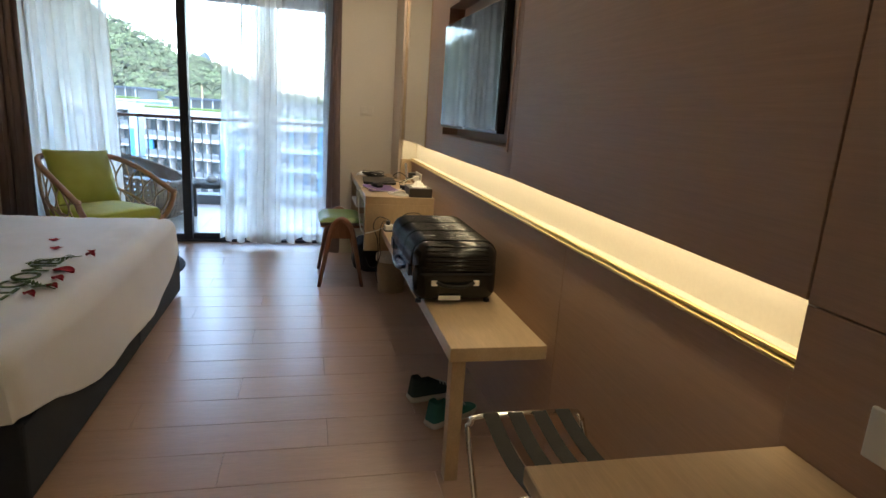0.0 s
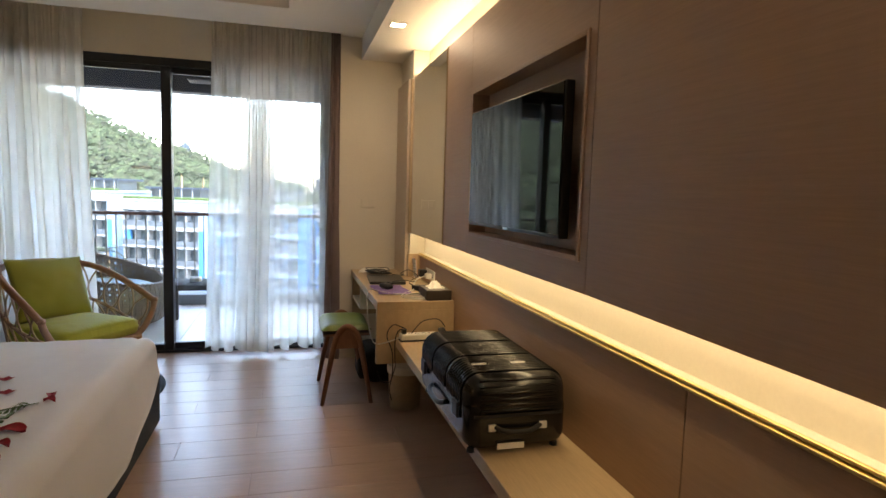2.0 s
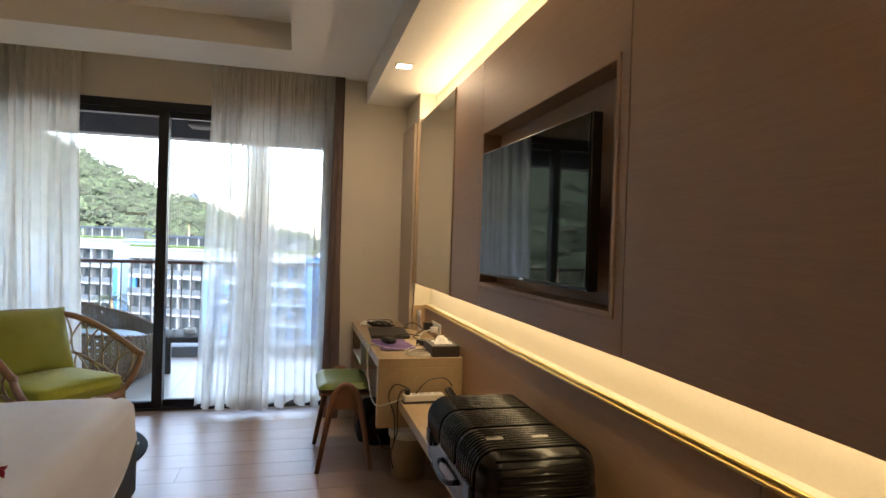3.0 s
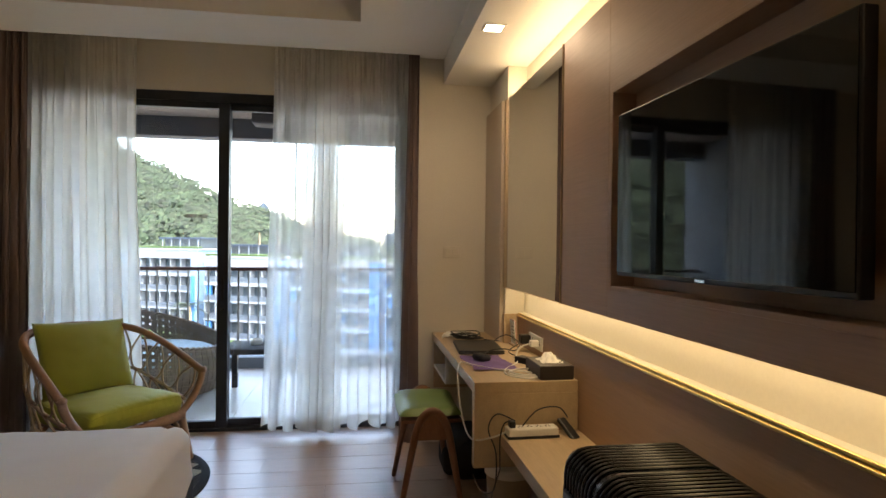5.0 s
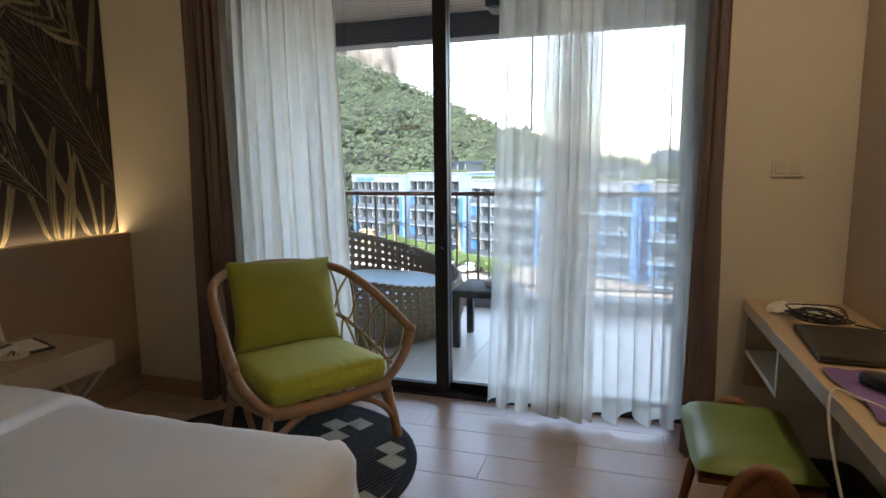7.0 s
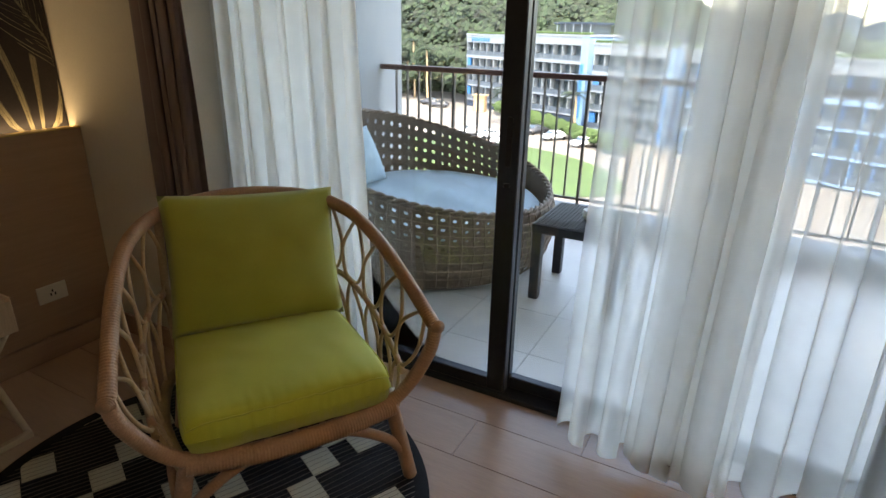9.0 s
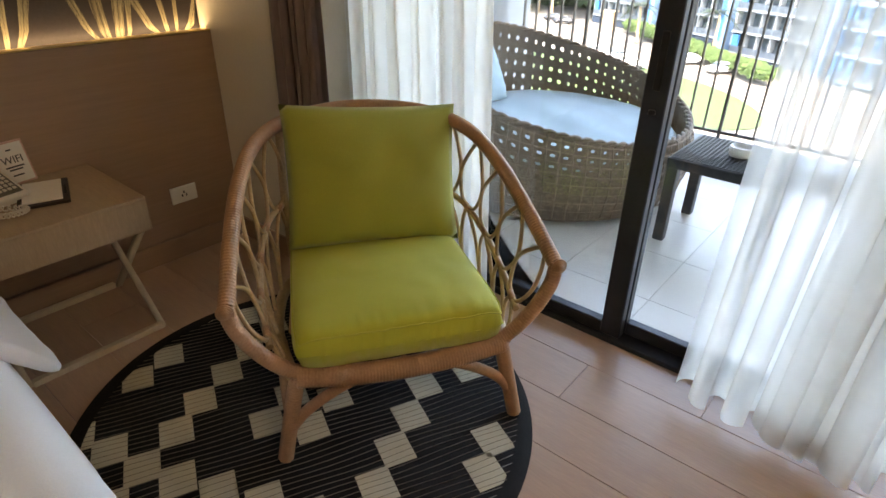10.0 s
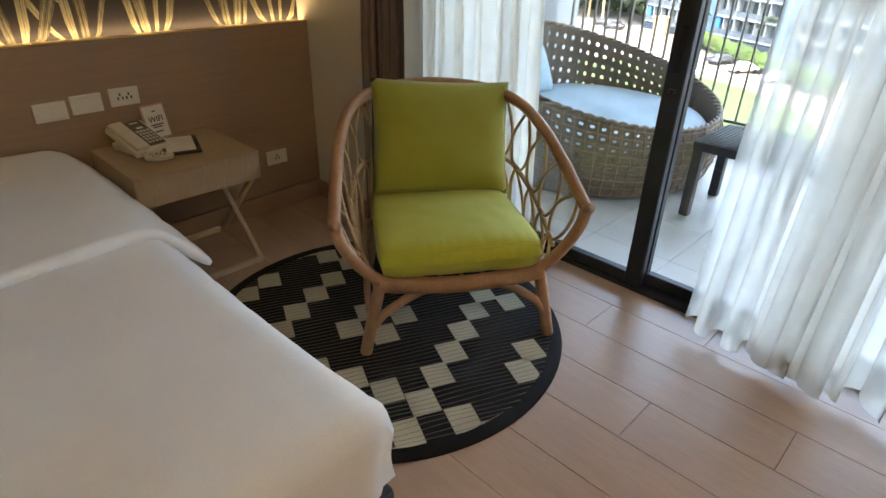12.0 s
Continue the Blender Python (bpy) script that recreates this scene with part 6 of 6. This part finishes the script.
def clumps(name, places, seed, m, label, cat, leaves=56, kind="stuff"):
    """Tree crowns in one mesh: a small uneven core and many loose leaf tufts round it."""
    rg = random.Random(seed)
    base = bmesh.new()
    bmesh.ops.create_icosphere(base, subdivisions=1, radius=1.0)
    vs = [v.co.copy() for v in base.verts]
    fs = [[v.index for v in f.verts] for f in base.faces]
    base.free()
    V, Fc = [], []
    for x, y, z, r in places:
        o = len(V)
        ox, sx = rg.uniform(0, 50), rg.uniform(0.8, 1.25)
        for c in vs:
            k = r * (0.38 + 0.55 * abs(noise.noise(c * 2.1 + Vector((ox, 0, 0)))))
            V.append((x + c.x * k * sx, y + c.y * k, z + c.z * k * 0.8))
        Fc += [[i + o for i in f] for f in fs]
        for k in range(leaves):
            a, h = rg.uniform(0, 6.283), rg.uniform(-0.5, 1.0)
            w = math.sqrt(max(0, 1 - h * h)) * rg.uniform(0.75, 1.1)
            d = Vector((math.cos(a) * w * sx, math.sin(a) * w, h * 0.85)) * r
            t = min(1.0, r * rg.uniform(0.10, 0.26))
            o = len(V)
            u, q = rg.uniform(0, 6.283), rg.uniform(-0.6, 0.6)
            for e in range(4):
                b = u + e * 1.571
                V.append((x + d.x + math.cos(b) * t * rg.uniform(0.6, 1.1), y + d.y + math.sin(b) * t * 0.7, z + d.z + math.sin(b + q) * t * rg.uniform(0.5, 0.9)))
            Fc.append((o, o + 1, o + 2, o + 3))
    me = bpy.data.meshes.new(name)
    me.from_pydata(V, [], Fc)
    me.materials.append(m)
    return tagged(new(name, me), label, cat, kind=kind)


def ridge(x, y):
    """Height of the wooded hill over the ground."""
    az = x / max(y, 1)
    crest = np.interp(az, [-1.6, -0.9, -0.62, -0.46, -0.40, -0.325, -0.25, -0.19, -0.12, -0.05, 0.2], [0.36, 0.30, 0.23, 0.172, 0.150, 0.112, 0.075, 0.052, 0.030, 0.004, -0.02])
    d = math.hypot(x, y)
    f = min(1, max(0, (y - 150) / 190))
    h = (crest * 340 + 15) * (f ** 0.8)
    return max(0, h) + 5 * noise.noise(Vector((x * 0.02, y * 0.02, 0))) * f


bm = bmesh.new()
sheet(bm, 70, 34, lambda u, v: (-620 + 700 * u, 148 + 250 * v, GZ - 0.2 + ridge(-620 + 700 * u, 148 + 250 * v)))
part("hill", bm, M["hill"], None, "", True)
tagged(bpy.data.objects["hill"], "steep green wooded hill behind the hotel", "hill", kind="structure")
rg = random.Random(5)
pl = []
while len(pl) < 8500:
    y = rg.uniform(150, 360)
    x = rg.uniform(-1.15, 0.02) * y
    h = ridge(x, y)
    if h > 1.0:
        r = (rg.uniform(1.1, 2.8) if rg.random() < 0.86 else rg.uniform(3.2, 5.5)) * (0.75 + 0.25 * y / 200)
        pl.append((x, y, GZ + h + r * 0.4, r))
clumps("hill_forest", pl, 6, M["crown"], "dense tropical forest crowns on the hill", "forest")

# limestone cliff and far karst islands
bm = bmesh.new()
sheet(bm, 26, 22, lambda u, v: (-205 + 52 * u + 5 * noise.noise(Vector((u * 4, v * 6, 1))) - 6 * v * (0.5 - u), 388 + 9 * noise.noise(Vector((u * 7, v * 5, 3))) + 6 * v, GZ + 40 + (98 - 10 * max(0, u - 0.8) * 5) * v * (1 if u < 0.97 else 0.9) + 4 * noise.noise(Vector((u * 9, v * 2, 7)))))
tagged(part("cliff", bm, M["rock"], None, "", True), "pale limestone cliff over the forest", "cliff", kind="structure")


def island(name, x, y, w, h, seed, label):
    bm = bmesh.new()

    def at(u, v):
        a = 2 * math.pi * u
        k = (1 - v ** 2.6) ** 0.5
        n = 0.8 + 0.4 * noise.noise(Vector((math.cos(a) * 2 + seed, math.sin(a) * 2, v * 3)))
        return (x + w * math.cos(a) * k * n, y + w * 0.5 * math.sin(a) * k * n, GZ + h * v + h * 0.07 * noise.noise(Vector((u * 9, v * 4, seed))))

    sheet(bm, 40, 14, at)
    return tagged(part(name, bm, M["far_hill"], None, "", True), label, "island", "far islands")


island("karst_island", -241, 1500, 26, 122, 1, "tall limestone stack in the distance, tinted blue for haze")
island("karst_island", -330, 1600, 75, 112, 2, "limestone ridge in the distance, tinted blue for haze")
island("karst_island", -395, 1650, 60, 135, 4, "limestone ridge in the distance, tinted blue for haze")
island("karst_island", 120, 1700, 70, 62, 7, "low island on the sea, tinted blue for haze")
island("karst_island", 330, 2200, 150, 60, 9, "low island on the sea, tinted blue for haze")


# ---- hotel blocks across the lawn ----
BAY, STO = 2.2, 3.05
win_me = mesh_of(boxed(0.06, BAY - 0.06, 0, 0.08, 0.05, 2.45), "window", M["b_glass"])
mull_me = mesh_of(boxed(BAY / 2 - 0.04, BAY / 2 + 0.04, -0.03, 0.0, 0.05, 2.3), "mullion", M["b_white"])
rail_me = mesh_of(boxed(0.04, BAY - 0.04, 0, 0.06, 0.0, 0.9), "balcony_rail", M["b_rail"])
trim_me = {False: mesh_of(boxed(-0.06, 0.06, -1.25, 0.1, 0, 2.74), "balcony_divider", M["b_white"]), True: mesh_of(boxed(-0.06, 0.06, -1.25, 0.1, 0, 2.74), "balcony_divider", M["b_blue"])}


def hotel_block(x, y, rz, bays, storeys, top, blue_from, blue, label):
    """A block with recessed balconies, bay by bay, and a plain wall strip; its front runs along local x and faces -y."""
    b = thing("hotel_block", label, "building", x, y, 0, rz, "hotel blocks")
    f, strip, depth = bays * BAY, 1.6, 10.0
    w = f + strip
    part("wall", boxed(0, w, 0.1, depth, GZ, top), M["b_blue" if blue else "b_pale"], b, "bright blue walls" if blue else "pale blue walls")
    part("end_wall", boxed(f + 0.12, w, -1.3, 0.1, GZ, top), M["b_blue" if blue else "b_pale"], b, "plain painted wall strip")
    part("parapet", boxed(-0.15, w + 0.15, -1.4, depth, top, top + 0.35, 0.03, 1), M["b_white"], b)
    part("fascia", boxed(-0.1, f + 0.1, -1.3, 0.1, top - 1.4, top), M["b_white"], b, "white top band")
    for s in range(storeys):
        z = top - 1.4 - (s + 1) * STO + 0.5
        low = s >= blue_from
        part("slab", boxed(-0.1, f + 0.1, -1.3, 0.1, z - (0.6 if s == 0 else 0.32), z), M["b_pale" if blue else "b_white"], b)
        for k in range(bays):
            for me, nm, dy in ((win_me, "window", 0.03), (mull_me, "mullion", 0.03), (rail_me, "balcony_rail", -1.25)):
                o = new(nm, me)
                o.parent, o.location = b, (k * BAY, dy, z)
        for k in range(bays + 1):
            o = new("balcony_divider", trim_me[blue])
            o.parent, o.location = b, (min(max(k * BAY, 0.1), f), 0, z)
        if low:
            part("accent_wall", boxed(f + 0.1, f + 0.9, -1.34, -1.0, z - 0.5, z + 2.6), M["b_blue"], b, "bright blue wall strip")
            if s % 2:
                part("accent_panel", boxed(0.15, BAY * 0.55, -1.1, -0.7, z, z + 2.5), M["b_blue"], b, "bright blue panel")
    part("ground_storey", boxed(-0.05, f + 0.05, -1.2, 0.1, GZ, top - 0.9 - storeys * STO - 0.5), M["b_navy"], b, "navy ground storey")
    for zz in range(4):
        for yy in (0.4, 1.9):
            part("slot_window", boxed(w - 0.02, w + 0.04, yy, yy + 0.45, top - 4.0 - zz * STO, top - 2.6 - zz * STO), M["b_navy"], b)
    part("roof_planter", boxed(0.0, w, -1.25, -0.3, top + 0.35, top + 0.75, 0.1, 2), M["hedge"], b, "green planter along the roof edge")
    return b


# a staggered row, each block nearer than the last
ROW = -25.0
hotel_block(-58.5, 127.0, ROW, 7, 4, -0.2, 1, False, "white and blue hotel block with balconies and a sign")
hotel_block(-40.6, 116.4, ROW, 6, 4, 0.2, 1, False, "white and pale blue hotel block with recessed balconies")
hotel_block(-25.0, 105.6, ROW, 6, 4, -0.9, 1, False, "white and pale blue hotel block with recessed balconies")
hotel_block(-10.0, 96.0, ROW, 6, 4, -1.1, 0, True, "hotel block with bright blue lower walls")
hotel_block(4.2, 86.5, ROW, 6, 4, -1.3, 0, True, "hotel block with bright blue lower walls")
hotel_block(17.5, 77.0, ROW, 6, 4, -1.3, 0, True, "hotel block with bright blue lower walls")
# blue sign as plain bars on the first block
sg = thing("roof_sign", "blue sign bars on the top band of the block", "sign", -58.2, 125.4, -1.0, ROW)
for k in range(8):
    part("bar", boxed(k * 0.75 + 0.8, k * 0.75 + 1.3, -0.08, 0.0, -0.3, 0.4), M["b_blue"], sg)


def pavilion(x, y, w, d, h, z, rz):
    p = thing("roof_pavilion", "low roof pavilion with a dark flat roof", "pavilion", x, y, z, rz, "roof pavilions")
    part("body", boxed(0, w, 0, d, 0, h), M["b_glass"], p)
    part("roof", boxed(-0.8, w + 0.8, -0.8, d + 0.8, h, h + 0.35), M["b_navy"], p)
    for k in range(int(w // 2) + 1):
        part("post", boxed(k * 2 - 0.08, k * 2 + 0.08, -0.7, -0.55, 0, h), M["b_white"], p)


pavilion(-36.5, 119.5, 8, 5, 1.7, 0.55, ROW)
pavilion(-22.5, 110.5, 9, 5, 1.6, -0.55, ROW)
pavilion(-7.0, 101.0, 8, 5, 1.8, -0.75, ROW)

# hedge, cars, wooden hut, palms, trees
rg = random.Random(21)
hp = []
for k in range(170):
    t = k / 169
    hp.append((-47 + 31 * t + rg.uniform(-0.6, 0.6), 117.5 - 29.5 * t + rg.uniform(-0.5, 0.5), GZ + 1.0 + rg.uniform(0, 0.6), rg.uniform(0.9, 1.3)))
clumps("hedge", hp, 22, M["hedge"], "bright green clipped hedge along the road", "hedge")


def car(x, y, rz, m, label):
    c = thing("car", label, "car", x, y, GZ, rz, "parked cars")
    bm = bmesh.new()
    prof = [(-2.1, 0.35), (-2.15, 0.75), (-1.85, 0.92), (-1.2, 0.98), (-0.55, 1.42), (0.75, 1.45), (1.45, 1.0), (2.0, 0.88), (2.12, 0.6), (2.08, 0.32)]
    L = [bm.verts.new((a, -0.85 + 0.12 * max(0, b - 0.95), b)) for a, b in prof]
    R = [bm.verts.new((a, 0.85 - 0.12 * max(0, b - 0.95), b)) for a, b in prof]
    bm.faces.new(L), bm.faces.new(R[::-1])
    for i in range(len(L)):
        bm.faces.new((L[i - 1], R[i - 1], R[i], L[i]))
    bmesh.ops.recalc_face_normals(bm, faces=bm.faces)
    bmesh.ops.bevel(bm, geom=bm.edges[:], offset=0.06, segments=2, affect="EDGES")
    part("body", bm, m, c, "", True)
    for s in (-1, 1):
        part("side_window", boxed(-0.6, 0.8, s * 0.80, s * 0.835, 1.0, 1.34, 0.01), M["b_glass"], c)
    part("windscreen", boxed(0.0, 0.7, -0.68, 0.68, -0.01, 0.03, 0, 1, pose(0.82, 0, 1.40, 0, 33, 0)), M["b_glass"], c)
    part("rear_window", boxed(-0.6, 0.0, -0.66, 0.66, -0.01, 0.03, 0, 1, pose(-0.62, 0, 1.40, 0, -33, 0)), M["b_glass"], c)
    for wx in (-1.3, 1.3):
        for s in (-1, 1):
            o = part("wheel", lathe(bmesh.new(), [(0.1, -0.1), (0.31, -0.1), (0.32, 0.1), (0.1, 0.1)], 16), M["black"], c)
            o.matrix_basis = pose(wx, s * 0.76, 0.32, 90, 0, 0)
    return c


for x, y, r, m, lb in ((-66, 122, 10, "car_dark", "dark car parked by the trees"), (-62, 119, 15, "car_dark", "dark car parked by the trees"), (-41, 92, 40, "car_white", "white car parked beside the lawn"), (-37, 90.5, 40, "car_white", "white car parked beside the lawn"), (-32.5, 99, 60, "car_dark", "dark car parked by the hedge"), (-28, 95, 55, "car_white", "white car parked by the hedge"), (-22.5, 92, 55, "car_white", "white car parked by the hedge"), (-33, 86.5, 20, "car_white", "white car on the road")):
    car(x, y, r, M[m], lb)


def palm(x, y, h, seed, label):
    rg = random.Random(seed)
    p = thing("palm_tree", label, "palm tree", x, y, GZ, rg.uniform(0, 360), "palms")
    part("trunk", tube(bmesh.new(), smoothed([(0, 0, 0), (0.2, 0.1, h * 0.4), (0.1, 0.3, h * 0.8), (0.25, 0.35, h)], 4), [0.28 - 0.009 * i for i in range(13)], 8), M["rattan"], p)
    bm = bmesh.new()
    for k in range(17):
        a, el = k * 2.4, rg.uniform(-0.2, 1.1)
        L = rg.uniform(2.6, 3.6)
        for i in range(11):
            t = (i + 1) / 11
            c = Vector((0.25 + math.cos(a) * L * t * math.cos(el * (1 - 0.5 * t)), 0.35 + math.sin(a) * L * t * math.cos(el * (1 - 0.5 * t)), h + L * (math.sin(el) * t - 0.75 * t * t)))
            side = Vector((-math.sin(a), math.cos(a), 0))
            out = Vector((math.cos(a), math.sin(a), 0))
            for s in (-1, 1):
                ln = 0.95 * math.sin(math.pi * (0.12 + 0.8 * t))
                tip = c + side * s * ln + out * 0.4 * ln + Vector((0, 0, -0.35 * ln))
                bm.faces.new([bm.verts.new(q) for q in (c - out * 0.10, c + out * 0.12, tip)])
    part("crown", bm, M["crown"], p)


for i, (x, y, h) in enumerate(((-76, 132, 13), (-70, 128, 11.5), (-82, 138, 12), (-40.5, 106, 6), (-26.5, 101, 6.5), (-24, 150, 19.5), (-20, 152, 19), (-88, 128, 11))):
    palm(x, y, h, 60 + i, "tall palm tree with drooping fronds")
rg = random.Random(31)
tr = []
for k in range(420):
    x = rg.uniform(-150, -60)
    y = 128 + rg.uniform(0, 24) + max(0, (-70 - x) * 0.1)
    r = rg.uniform(1.4, 3.2)
    tr.append((x, y, GZ + rg.uniform(1.5, 10), r))
for k in range(130):
    tr.append((rg.uniform(-58, 30), rg.uniform(127, 146), GZ + rg.uniform(6, 15), rg.uniform(1.6, 3)))
clumps("tree_belt", tr, 32, M["crown"], "belt of leafy trees at the foot of the hill", "trees")
tagged(part("garden_hut", box(boxed(-53, -50.6, 117.5, 119, GZ, GZ + 3.2, 0.05), -53.3, -50.3, 117.2, 119.3, GZ + 3.2, GZ + 3.45, 0.03), M["rattan"]), "brown timber hut by the road", "hut")


# ---- floor planks and balcony tiles, piece by piece ----
PW, PL = 0.2135, 1.17
meshes = {}


def piece(x0, x1, y0, y1, z, m, parent, name, gap, th):
    key = (round(x1 - x0, 4), round(y1 - y0, 4), name)
    if key not in meshes:
        meshes[key] = mesh_of(boxed(gap / 2, x1 - x0 - gap / 2, gap / 2, y1 - y0 - gap / 2, -th, 0.0, 0.0012, 1), name, m)
    o = new(name, meshes[key])
    o.parent, o.location = parent, (x0, y0, z)


row, y = 0, 5.998 - 30 * PW
while y < YD:
    y1 = min(y + PW, YD)
    y0 = max(y, YB)
    if y1 - y0 > 0.01:
        phase = (-0.065, 0.325, -0.455)[(row - 30) % 3]
        x = phase - PL * 4
        while x < 1.15:
            x0, x1 = max(x, -2.72), min(x + PL, 1.15)
            if x1 - x0 > 0.02:
                piece(x0, x1, y0, y1, 0.0, M["plank"], floor, "plank", 0.0014, 0.006)
            x += PL
    row, y = row + 1, y + PW
bf = bpy.data.objects["balcony_floor"]
TS = 0.42
y = 8.28 - TS
while y < 10.12:
    y0, y1 = max(y, 8.025), min(y + TS, 10.12)
    x = -0.86 - 6 * TS
    while x < 1.6:
        x0, x1 = max(x, -2.94), min(x + TS, 1.6)
        if x1 - x0 > 0.02:
            piece(x0, x1, y0, y1, -0.02, M["balcony_tile"], bf, "tile", 0.0022, 0.012)
        x += TS
    y += TS
